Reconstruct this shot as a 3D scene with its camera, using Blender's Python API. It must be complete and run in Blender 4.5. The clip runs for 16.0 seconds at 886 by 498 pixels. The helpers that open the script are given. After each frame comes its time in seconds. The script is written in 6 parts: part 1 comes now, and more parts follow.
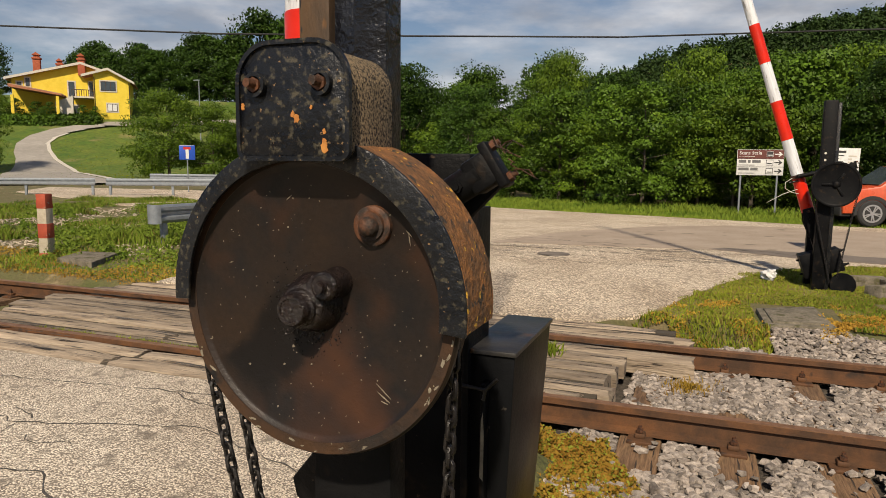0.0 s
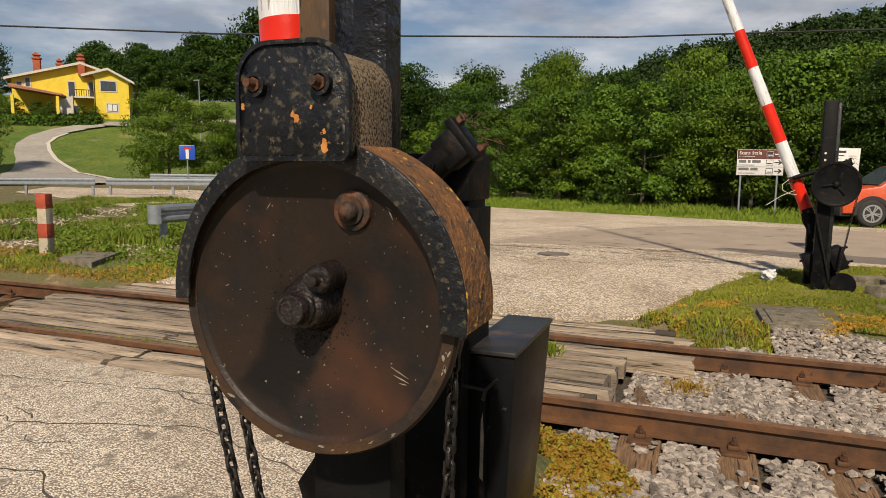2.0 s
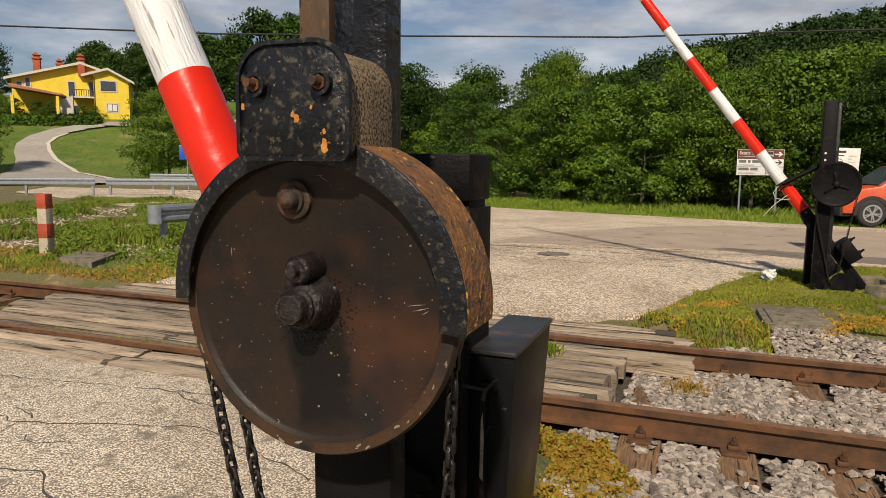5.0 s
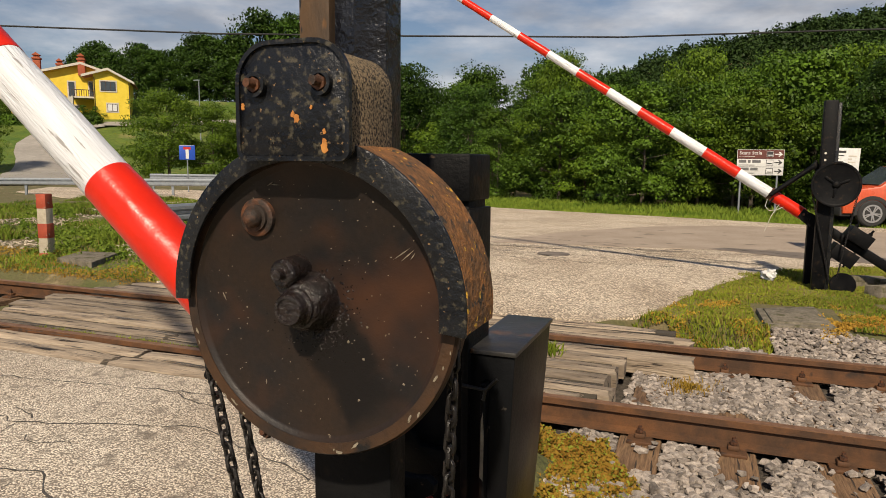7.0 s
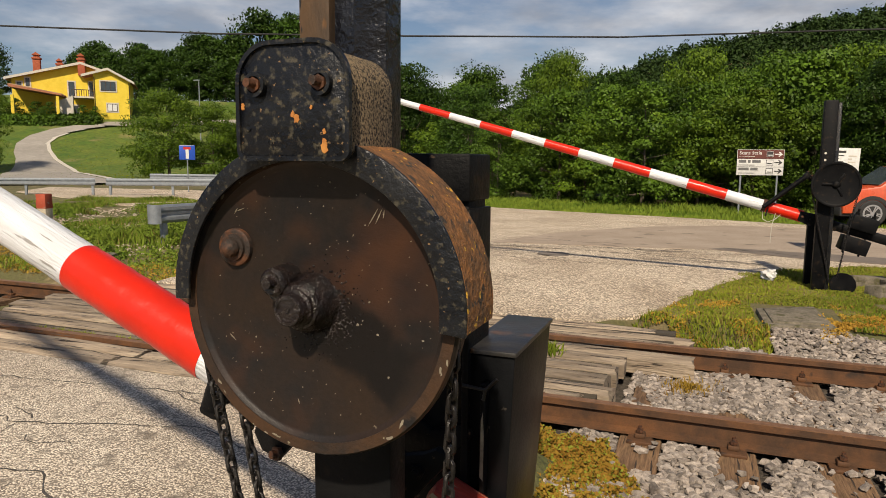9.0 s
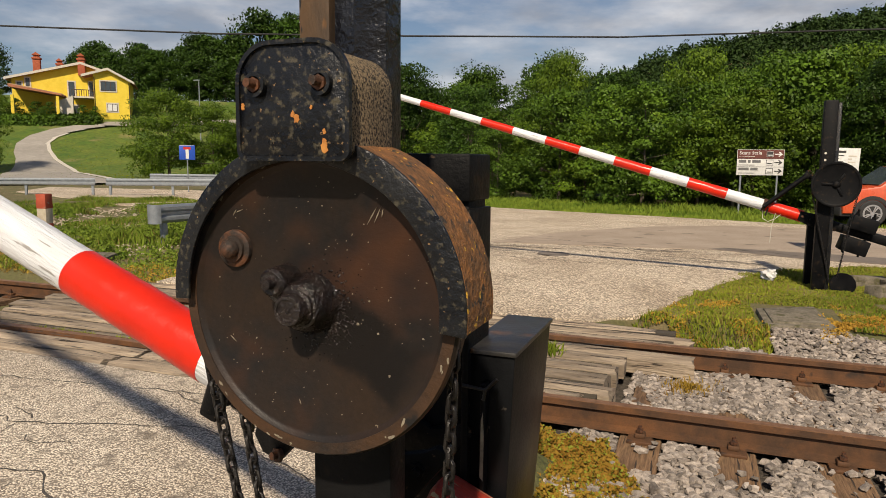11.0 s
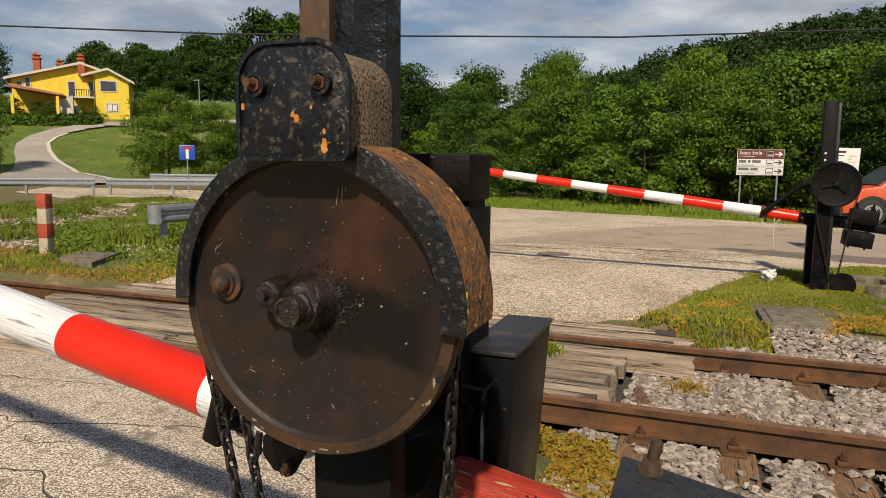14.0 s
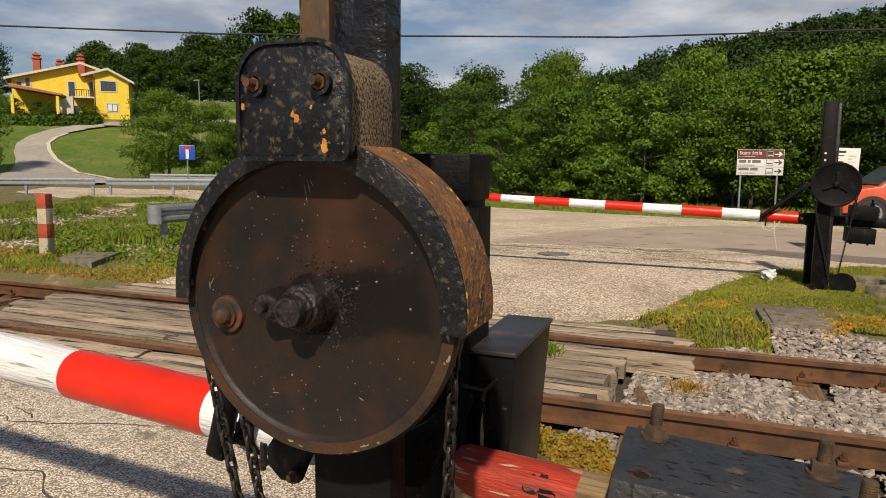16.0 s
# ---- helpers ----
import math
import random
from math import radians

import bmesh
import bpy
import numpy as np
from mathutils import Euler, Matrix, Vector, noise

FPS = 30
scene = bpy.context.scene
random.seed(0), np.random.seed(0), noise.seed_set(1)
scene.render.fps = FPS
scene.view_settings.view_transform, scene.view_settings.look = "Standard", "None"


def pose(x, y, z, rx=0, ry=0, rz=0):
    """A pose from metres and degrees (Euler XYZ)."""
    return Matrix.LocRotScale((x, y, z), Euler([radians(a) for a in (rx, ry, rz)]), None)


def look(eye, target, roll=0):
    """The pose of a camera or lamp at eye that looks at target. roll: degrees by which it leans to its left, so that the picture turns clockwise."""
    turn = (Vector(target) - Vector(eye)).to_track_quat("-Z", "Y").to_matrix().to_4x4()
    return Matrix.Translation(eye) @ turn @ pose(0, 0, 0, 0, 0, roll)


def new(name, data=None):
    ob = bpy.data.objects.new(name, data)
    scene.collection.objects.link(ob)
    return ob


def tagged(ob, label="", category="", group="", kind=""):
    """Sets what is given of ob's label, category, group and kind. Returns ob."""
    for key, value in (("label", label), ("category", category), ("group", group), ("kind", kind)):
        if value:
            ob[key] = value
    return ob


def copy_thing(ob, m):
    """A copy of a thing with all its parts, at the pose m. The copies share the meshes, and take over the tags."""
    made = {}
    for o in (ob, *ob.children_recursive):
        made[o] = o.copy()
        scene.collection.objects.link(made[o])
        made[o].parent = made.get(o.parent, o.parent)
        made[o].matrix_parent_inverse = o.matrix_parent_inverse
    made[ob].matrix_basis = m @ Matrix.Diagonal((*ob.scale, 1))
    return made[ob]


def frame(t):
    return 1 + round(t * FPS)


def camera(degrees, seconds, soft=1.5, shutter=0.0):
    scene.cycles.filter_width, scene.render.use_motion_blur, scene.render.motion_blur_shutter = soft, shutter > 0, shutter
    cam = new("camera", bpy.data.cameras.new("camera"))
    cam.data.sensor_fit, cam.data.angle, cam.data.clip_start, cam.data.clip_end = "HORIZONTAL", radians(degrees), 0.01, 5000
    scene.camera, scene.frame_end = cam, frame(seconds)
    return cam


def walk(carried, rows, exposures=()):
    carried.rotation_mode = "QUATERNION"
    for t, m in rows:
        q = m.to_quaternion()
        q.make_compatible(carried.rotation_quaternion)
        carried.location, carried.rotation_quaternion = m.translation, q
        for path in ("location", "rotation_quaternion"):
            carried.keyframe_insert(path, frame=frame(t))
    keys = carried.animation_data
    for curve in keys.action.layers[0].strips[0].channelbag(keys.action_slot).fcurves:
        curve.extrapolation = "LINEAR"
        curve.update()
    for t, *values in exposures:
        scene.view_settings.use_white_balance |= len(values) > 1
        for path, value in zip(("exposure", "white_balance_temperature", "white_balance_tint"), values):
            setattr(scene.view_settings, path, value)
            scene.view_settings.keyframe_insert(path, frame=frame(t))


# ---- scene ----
EYE = Vector((0.0, 0.0, 1.44))
YAW, PITCH = radians(21.1), radians(7.15)
AHEAD = Vector((-math.sin(YAW) * math.cos(PITCH), math.cos(YAW) * math.cos(PITCH), -math.sin(PITCH)))
cam = camera(66.0, 16.0, soft=0.65)
STAND = look(EYE, EYE + AHEAD, 0.5)
walk(cam, [(0.0, STAND), (16.0, STAND)])

# ---- light: broken cloud, sun behind the camera ----
SUN_FROM = Vector((0.22, -1.0, 0.97)).normalized()
sun = new("sun", bpy.data.lights.new("sun", "SUN"))
sun.data.energy, sun.data.angle, sun.data.color = 5.3, radians(2.0), (1.0, 0.855, 0.66)
sun.matrix_world = look(SUN_FROM * 60, (0, 0, 0))
world = bpy.data.worlds.new("sky")
scene.world = world
world.use_nodes = True


def build_sky():
    nt = world.node_tree
    nt.nodes.clear()
    n, l = nt.nodes.new, nt.links.new
    sky = n("ShaderNodeTexSky")
    sky.sky_type, sky.sun_disc = "NISHITA", False
    sky.sun_elevation, sky.sun_rotation = math.asin(SUN_FROM.z), math.atan2(SUN_FROM.x, SUN_FROM.y)
    dim = n("ShaderNodeMixRGB")
    dim.blend_type, dim.inputs[0].default_value, dim.inputs[2].default_value = "MULTIPLY", 1.0, (0.085, 0.085, 0.09, 1)
    l(sky.outputs[0], dim.inputs[1])
    co, mp = n("ShaderNodeTexCoord"), n("ShaderNodeMapping")
    mp.inputs["Scale"].default_value = (1.0, 1.0, 3.2)
    l(co.outputs["Generated"], mp.inputs[0])
    big, fine = n("ShaderNodeTexNoise"), n("ShaderNodeTexNoise")
    big.inputs["Scale"].default_value, big.inputs["Detail"].default_value, big.inputs["Roughness"].default_value = 2.6, 8, 0.58
    fine.inputs["Scale"].default_value, fine.inputs["Detail"].default_value = 6.0, 6
    for q in (big, fine):
        l(mp.outputs[0], q.inputs["Vector"])
    cover, tone = n("ShaderNodeValToRGB"), n("ShaderNodeValToRGB")
    cover.color_ramp.elements[0].position, cover.color_ramp.elements[1].position = 0.37, 0.56
    e = tone.color_ramp.elements
    e[0].position, e[0].color = 0.36, (0.44, 0.465, 0.53, 1)
    e[1].position, e[1].color = 0.66, (0.96, 0.96, 0.99, 1)
    up, thin = n("ShaderNodeSeparateXYZ"), n("ShaderNodeMath")
    l(co.outputs["Generated"], up.inputs[0])
    thin.operation, thin.inputs[1].default_value = "MULTIPLY_ADD", -0.30
    l(up.outputs[2], thin.inputs[0]), l(big.outputs["Fac"], thin.inputs[2])
    l(thin.outputs[0], cover.inputs[0])
    l(fine.outputs["Fac"], tone.inputs[0])
    mix, bg, out = n("ShaderNodeMixRGB"), n("ShaderNodeBackground"), n("ShaderNodeOutputWorld")
    l(cover.outputs[0], mix.inputs[0]), l(dim.outputs[0], mix.inputs[1]), l(tone.outputs[0], mix.inputs[2])
    l(mix.outputs[0], bg.inputs[0]), l(bg.outputs[0], out.inputs[0])
    bg.inputs[1].default_value = 0.77


build_sky()

# ---- materials ----


def material(name, c1, c2, scale=8.0, rough=0.6, metal=0.0, bump=0.2, bump_scale=None, spots=None, stretch=(1, 1, 1),
             contrast=(0.35, 0.65), rough2=None, island=0.0, chips=None, vary=0.0, soft=0.03, grain=(0.35, 0.45), shine=0.5, dist=0.004):
    """Two colours mixed by noise, fine relief, up to two kinds of flecks (colour, scale, threshold), variation from piece to piece."""
    m = bpy.data.materials.new(name)
    m.use_nodes = True
    nt = m.node_tree
    n, l = nt.nodes.new, nt.links.new
    bsdf = nt.nodes["Principled BSDF"]
    co, mp = n("ShaderNodeTexCoord"), n("ShaderNodeMapping")
    mp.inputs["Scale"].default_value = stretch
    l(co.outputs["Object"], mp.inputs[0])

    def noisy(s, detail=6, rough_=0.6):
        q = n("ShaderNodeTexNoise")
        q.inputs["Scale"].default_value, q.inputs["Detail"].default_value, q.inputs["Roughness"].default_value = s, detail, rough_
        l(mp.outputs[0], q.inputs["Vector"])
        return q

    def ramp(src, a, b):
        r = n("ShaderNodeMapRange")
        r.inputs["From Min"].default_value, r.inputs["From Max"].default_value = a, b
        l(src, r.inputs["Value"])
        return r.outputs[0]

    def mix(fac, a, b, mode="MIX"):
        x = n("ShaderNodeMixRGB")
        x.blend_type = mode
        for i, v in enumerate((fac, a, b)):
            if isinstance(v, (int, float)):
                x.inputs[i].default_value = v
            elif isinstance(v, tuple):
                x.inputs[i].default_value = (*v, 1)
            else:
                l(v, x.inputs[i])
        return x.outputs[0]

    first = ramp(noisy(scale).outputs["Fac"], *contrast)
    col = mix(first, c1, c2)
    fine = noisy(bump_scale or scale * 6, 4)
    col = mix(grain[0], col, mix(ramp(fine.outputs["Fac"], 0.3, 0.7), (grain[1], grain[1], grain[1]), (1.0, 1.0, 1.0)), "MULTIPLY")
    fleck = None
    for item, edge in ((spots, soft), (chips, 0.03)):
        if item:
            c, s, th = item
            fleck = ramp(noisy(s, 3, 0.5).outputs["Fac"], th, th + edge)
            col = mix(fleck, col, c)
    if island or vary:
        src = n("ShaderNodeNewGeometry").outputs["Random Per Island"] if island else n("ShaderNodeObjectInfo").outputs["Random"]
        hsv = n("ShaderNodeHueSaturation")
        k = island or vary
        l(ramp_out(nt, src, 1 - k, 1 + k), hsv.inputs["Value"])
        l(col, hsv.inputs["Color"])
        col = hsv.outputs[0]
    l(col, bsdf.inputs["Base Color"])
    if rough2 is None:
        rough2 = min(1.0, rough + 0.15)
    l(ramp_out(nt, first, rough, rough2), bsdf.inputs["Roughness"])
    bsdf.inputs["Metallic"].default_value = metal
    bsdf.inputs["Specular IOR Level"].default_value = shine
    if bump:
        b = n("ShaderNodeBump")
        b.inputs["Strength"].default_value, b.inputs["Distance"].default_value = bump, dist
        l(fine.outputs["Fac"], b.inputs["Height"])
        l(b.outputs[0], bsdf.inputs["Normal"])
    return m


def ramp_out(nt, src, a, b):
    r = nt.nodes.new("ShaderNodeMapRange")
    r.inputs["To Min"].default_value, r.inputs["To Max"].default_value = a, b
    nt.links.new(src, r.inputs["Value"])
    return r.outputs[0]


def leaf_material(name, c1, c2, gloss=0.5):
    m = bpy.data.materials.new(name)
    m.use_nodes = True
    nt = m.node_tree
    n, l = nt.nodes.new, nt.links.new
    bsdf = nt.nodes["Principled BSDF"]
    geo, co = n("ShaderNodeNewGeometry"), n("ShaderNodeTexCoord")
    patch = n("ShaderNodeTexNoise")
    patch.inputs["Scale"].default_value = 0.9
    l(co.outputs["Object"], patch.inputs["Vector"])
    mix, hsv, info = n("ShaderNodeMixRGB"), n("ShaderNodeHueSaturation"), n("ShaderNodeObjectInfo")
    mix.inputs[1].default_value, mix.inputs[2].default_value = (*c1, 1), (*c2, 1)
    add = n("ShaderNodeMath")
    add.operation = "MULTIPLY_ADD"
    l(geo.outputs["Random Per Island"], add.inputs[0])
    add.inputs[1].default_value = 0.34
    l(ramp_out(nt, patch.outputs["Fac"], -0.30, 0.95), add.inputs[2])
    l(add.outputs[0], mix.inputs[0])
    l(ramp_out(nt, info.outputs["Random"], 0.72, 1.25), hsv.inputs["Value"])
    l(mix.outputs[0], hsv.inputs["Color"])
    l(hsv.outputs[0], bsdf.inputs["Base Color"])
    bsdf.inputs["Roughness"].default_value = gloss
    bsdf.inputs["Specular IOR Level"].default_value = 0.15
    tr, ms, out = n("ShaderNodeBsdfTranslucent"), n("ShaderNodeMixShader"), nt.nodes["Material Output"]
    l(hsv.outputs[0], tr.inputs[0])
    ms.inputs[0].default_value = 0.09
    l(bsdf.outputs[0], ms.inputs[1]), l(tr.outputs[0], ms.inputs[2]), l(ms.outputs[0], out.inputs[0])
    return m


BLACK = material("black_paint", (0.0035, 0.0045, 0.0075), (0.013, 0.014, 0.016), 9, 0.26, 0.0, 0.8, 70, spots=((0.066, 0.058, 0.041), 78, 0.555), chips=((0.19, 0.12, 0.06), 150, 0.675), soft=0.13, shine=0.38, rough2=0.46)
BLACK_PLAIN = material("dull_black_paint", (0.0028, 0.003, 0.0038), (0.0075, 0.0075, 0.008), 7, 0.46, 0.0, 0.5, 70, spots=((0.022, 0.015, 0.010), 16, 0.60), soft=0.12, chips=((0.06, 0.04, 0.025), 40, 0.70), shine=0.12)
RUSTY_BLACK = material("rusted_black_paint", (0.105, 0.060, 0.028), (0.020, 0.016, 0.013), 12, 0.55, 0.0, 0.6, 60, stretch=(1, 1, 0.35), spots=((0.19, 0.085, 0.02), 26, 0.63), soft=0.08, chips=((0.012, 0.011, 0.011), 30, 0.62))
LUMPY = material("thick_black_paint", (0.005, 0.006, 0.010), (0.012, 0.013, 0.017), 10, 0.22, 0.0, 1.0, 26, chips=((0.10, 0.065, 0.035), 30, 0.69), shine=0.5, dist=0.012, rough2=0.4)
GRIT = material("gritty_dirty_metal", (0.38, 0.275, 0.155), (0.012, 0.009, 0.008), 190, 0.8, 0.0, 1.0, 300, grain=(0.7, 0.25), spots=((0.030, 0.024, 0.017), 14, 0.60), soft=0.3, contrast=(0.44, 0.60))
RUST = material("orange_rust", (0.33, 0.135, 0.034), (0.135, 0.070, 0.030), 24, 0.75, 0.0, 1.0, 90, spots=((0.030, 0.024, 0.018), 42, 0.605), chips=((0.60, 0.34, 0.035), 52, 0.65), soft=0.06, grain=(0.8, 0.28), dist=0.007)
BOLT_RUST = material("rusted_bolt", (0.135, 0.050, 0.019), (0.028, 0.018, 0.013), 34, 0.6, 0.1, 0.8, 90, contrast=(0.38, 0.60), grain=(0.6, 0.4))
DISC = material("oily_brown_iron", (0.027, 0.0165, 0.0108), (0.0085, 0.0088, 0.0100), 3.4, 0.36, 0.0, 0.18, 130, spots=((0.062, 0.0250, 0.0112), 4.6, 0.52), chips=((0.16, 0.13, 0.09), 150, 0.735), rough2=0.5, soft=0.24, contrast=(0.38, 0.62), grain=(0.5, 0.45), shine=0.28)
RIM = material("rusted_rim", (0.072, 0.036, 0.017), (0.020, 0.017, 0.0155), 6, 0.55, 0.0, 0.5, 90, spots=((0.012, 0.011, 0.011), 22, 0.60), soft=0.1, chips=((0.22, 0.19, 0.13), 60, 0.70), shine=0.25)


def oil_streak(m, reach, z0, z1):
    """A dark glossy run of old oil that leads from the hub towards -x, with a ragged, soft outline."""
    nt = m.node_tree
    n, l = nt.nodes.new, nt.links.new
    bsdf = nt.nodes["Principled BSDF"]
    co, wob, sep = n("ShaderNodeTexCoord"), n("ShaderNodeTexNoise"), n("ShaderNodeSeparateXYZ")
    wob.inputs["Scale"].default_value, wob.inputs["Detail"].default_value = 14.0, 5
    push = n("ShaderNodeMixRGB")
    push.blend_type, push.inputs[0].default_value = "LINEAR_LIGHT", 0.045
    l(co.outputs["Object"], wob.inputs["Vector"]), l(co.outputs["Object"], push.inputs[1]), l(wob.outputs["Color"], push.inputs[2])
    l(push.outputs[0], sep.inputs[0])

    def band(src, lo, hi):
        r = n("ShaderNodeMapRange")
        r.interpolation_type = "SMOOTHSTEP"
        r.inputs["From Min"].default_value, r.inputs["From Max"].default_value = lo, hi
        l(src, r.inputs["Value"])
        return r.outputs[0]

    def times(p, q):
        k = n("ShaderNodeMath")
        k.operation = "MULTIPLY"
        l(p, k.inputs[0])
        if isinstance(q, float):
            k.inputs[1].default_value = q
        else:
            l(q, k.inputs[1])
        return k.outputs[0]
    mask = times(times(band(sep.outputs[2], z0, z0 + 0.03), band(sep.outputs[2], z1, z1 - 0.03)), times(band(sep.outputs[0], 0.03, -0.04), band(sep.outputs[0], -reach, -reach * 0.75)))
    mix = n("ShaderNodeMixRGB")
    mix.inputs[2].default_value = (0.0055, 0.0042, 0.0038, 1)
    l(times(mask, 0.95), mix.inputs[0])
    l(bsdf.inputs["Base Color"].links[0].from_socket, mix.inputs[1])
    l(mix.outputs[0], bsdf.inputs["Base Color"])


oil_streak(DISC, 0.235, -0.055, 0.085)
GREASE = material("black_grease", (0.006, 0.0045, 0.0045), (0.018, 0.011, 0.009), 50, 0.16, 0.0, 0.8, 150, dist=0.006)
CHAIN = material("greasy_chain_steel", (0.007, 0.006, 0.006), (0.020, 0.017, 0.015), 60, 0.26, 0.15, 0.5)
RED = material("red_paint", (0.68, 0.022, 0.006), (0.54, 0.018, 0.006), 4, 0.26, 0.0, 0.4, 9, dist=0.010, chips=((0.25, 0.02, 0.012), 26, 0.74), grain=(0.15, 0.6), shine=0.35)
WHITE = material("white_paint", (0.84, 0.86, 0.90), (0.62, 0.63, 0.65), 4, 0.36, 0.0, 0.7, 16, stretch=(0.7, 8, 8), chips=((0.30, 0.29, 0.28), 8, 0.655), grain=(0.35, 0.5), dist=0.010)
PEELING = material("peeling_red_timber", (0.48, 0.046, 0.021), (0.30, 0.033, 0.019), 6, 0.55, 0.0, 0.9, 30, stretch=(0.6, 4.5, 4.5), spots=((0.40, 0.30, 0.18), 9, 0.595), soft=0.025, chips=((0.045, 0.03, 0.022), 12, 0.66), grain=(0.65, 0.4))
RAIL = material("rusty_rail_steel", (0.150, 0.063, 0.022), (0.060, 0.029, 0.013), 5, 0.62, 0.0, 0.5, 90, grain=(0.5, 0.45), spots=((0.035, 0.019, 0.011), 9, 0.60), soft=0.1)
RAIL_TOP = material("worn_rail_head", (0.28, 0.15, 0.075), (0.18, 0.09, 0.045), 12, 0.42, 0.2, 0.3, 60)
TIMBER = material("weathered_timber", (0.56, 0.45, 0.325), (0.225, 0.168, 0.118), 2.0, 0.9, 0.0, 1.0, 8, stretch=(1.0, 10, 10), vary=0.30, spots=((0.04, 0.030, 0.022), 1.9, 0.615), soft=0.03, grain=(0.75, 0.30), dist=0.014, contrast=(0.32, 0.68))
SLEEPER = material("brown_sleeper_wood", (0.31, 0.185, 0.095), (0.14, 0.078, 0.042), 2.2, 0.9, 0.0, 1.0, 7, stretch=(13, 1.2, 13), spots=((0.03, 0.02, 0.014), 2.4, 0.61), soft=0.04, grain=(0.8, 0.3), dist=0.014)


def chip_seal(name, light, dark, tar, scale):
    """Worn chip-seal: pale stone chips of many tones bedded in darker binder, with larger stains."""
    m = bpy.data.materials.new(name)
    m.use_nodes = True
    nt = m.node_tree
    n, l = nt.nodes.new, nt.links.new
    bsdf = nt.nodes["Principled BSDF"]
    co, cell, big, mid = n("ShaderNodeTexCoord"), n("ShaderNodeTexVoronoi"), n("ShaderNodeTexNoise"), n("ShaderNodeTexNoise")
    cell.inputs["Scale"].default_value = scale
    big.inputs["Scale"].default_value, big.inputs["Detail"].default_value = 0.7, 5
    mid.inputs["Scale"].default_value, mid.inputs["Detail"].default_value = 9.0, 5
    for q in (cell, big, mid):
        l(co.outputs["Object"], q.inputs["Vector"])
    tone, gap, stain = n("ShaderNodeMixRGB"), n("ShaderNodeMixRGB"), n("ShaderNodeMixRGB")
    sep = n("ShaderNodeSeparateColor")
    l(cell.outputs["Color"], sep.inputs[0])
    tone.inputs[1].default_value, tone.inputs[2].default_value = (*dark, 1), (*light, 1)
    l(sep.outputs[0], tone.inputs[0])
    g = n("ShaderNodeMapRange")
    g.inputs["From Min"].default_value, g.inputs["From Max"].default_value = 0.42, 0.62
    l(cell.outputs["Distance"], g.inputs["Value"])
    loss = n("ShaderNodeMapRange")
    loss.inputs["From Min"].default_value, loss.inputs["From Max"].default_value = 0.56, 0.70
    l(mid.outputs["Fac"], loss.inputs["Value"])
    most = n("ShaderNodeMath")
    most.operation = "MAXIMUM"
    l(g.outputs[0], most.inputs[0]), l(loss.outputs[0], most.inputs[1])
    k = n("ShaderNodeMath")
    k.operation, k.inputs[1].default_value = "MULTIPLY", 0.85
    l(most.outputs[0], k.inputs[0])
    gap.inputs[2].default_value = (*tar, 1)
    l(k.outputs[0], gap.inputs[0]), l(tone.outputs[0], gap.inputs[1])
    stain.blend_type = "MULTIPLY"
    stain.inputs[0].default_value = 1.0
    grey = n("ShaderNodeValToRGB")
    grey.color_ramp.elements[0].position, grey.color_ramp.elements[0].color = 0.35, (0.78, 0.75, 0.72, 1)
    grey.color_ramp.elements[1].position, grey.color_ramp.elements[1].color = 0.6, (1, 1, 1, 1)
    l(big.outputs["Fac"], grey.inputs[0])
    l(gap.outputs[0], stain.inputs[1]), l(grey.outputs[0], stain.inputs[2])
    l(stain.outputs[0], bsdf.inputs["Base Color"])
    bsdf.inputs["Roughness"].default_value = 0.9
    bmp = n("ShaderNodeBump")
    bmp.invert = True
    bmp.inputs["Strength"].default_value, bmp.inputs["Distance"].default_value = 0.8, 0.006
    l(cell.outputs["Distance"], bmp.inputs["Height"])
    l(bmp.outputs[0], bsdf.inputs["Normal"])
    return m


ASPHALT = chip_seal("pale_worn_chip_seal", (0.95, 0.84, 0.68), (0.55, 0.465, 0.365), (0.13, 0.106, 0.082), 104)
ASPHALT_FAR = chip_seal("pale_worn_asphalt", (0.94, 0.81, 0.625), (0.50, 0.41, 0.305), (0.20, 0.16, 0.12), 46)
ROAD_PATCH = material("smooth_grey_tarmac", (0.41, 0.33, 0.255), (0.34, 0.27, 0.205), 1.2, 0.85, 0.0, 0.5, 30, spots=((0.20, 0.16, 0.12), 2.0, 0.63), soft=0.06, grain=(0.5, 0.5))
TAR = material("dark_tarmac_joint", (0.15, 0.125, 0.105), (0.21, 0.175, 0.145), 2.0, 0.85, 0.0, 0.5, 60)
CRACK = material("dark_crack", (0.06, 0.052, 0.045), (0.09, 0.08, 0.07), 12, 0.9, 0.0, 0.3)
SOIL = material("dry_grass_soil", (0.20, 0.155, 0.075), (0.115, 0.125, 0.035), 1.6, 0.95, 0.0, 1.0, 30, spots=((0.28, 0.22, 0.12), 2.2, 0.60), soft=0.08, grain=(0.7, 0.35), dist=0.02)
STONE = material("ballast_stone", (0.405, 0.350, 0.300), (0.205, 0.170, 0.142), 30, 0.9, 0.0, 0.8, 150, island=0.45, grain=(0.5, 0.4))
CONCRETE = material("mossy_concrete", (0.25, 0.215, 0.16), (0.14, 0.12, 0.085), 7, 0.95, 0.0, 0.9, 40, spots=((0.075, 0.07, 0.03), 9, 0.56), soft=0.08, grain=(0.7, 0.4), dist=0.01)
GALV = material("galvanised_steel", (0.33, 0.36, 0.39), (0.24, 0.265, 0.29), 6, 0.38, 0.5, 0.2, 60, grain=(0.3, 0.6))
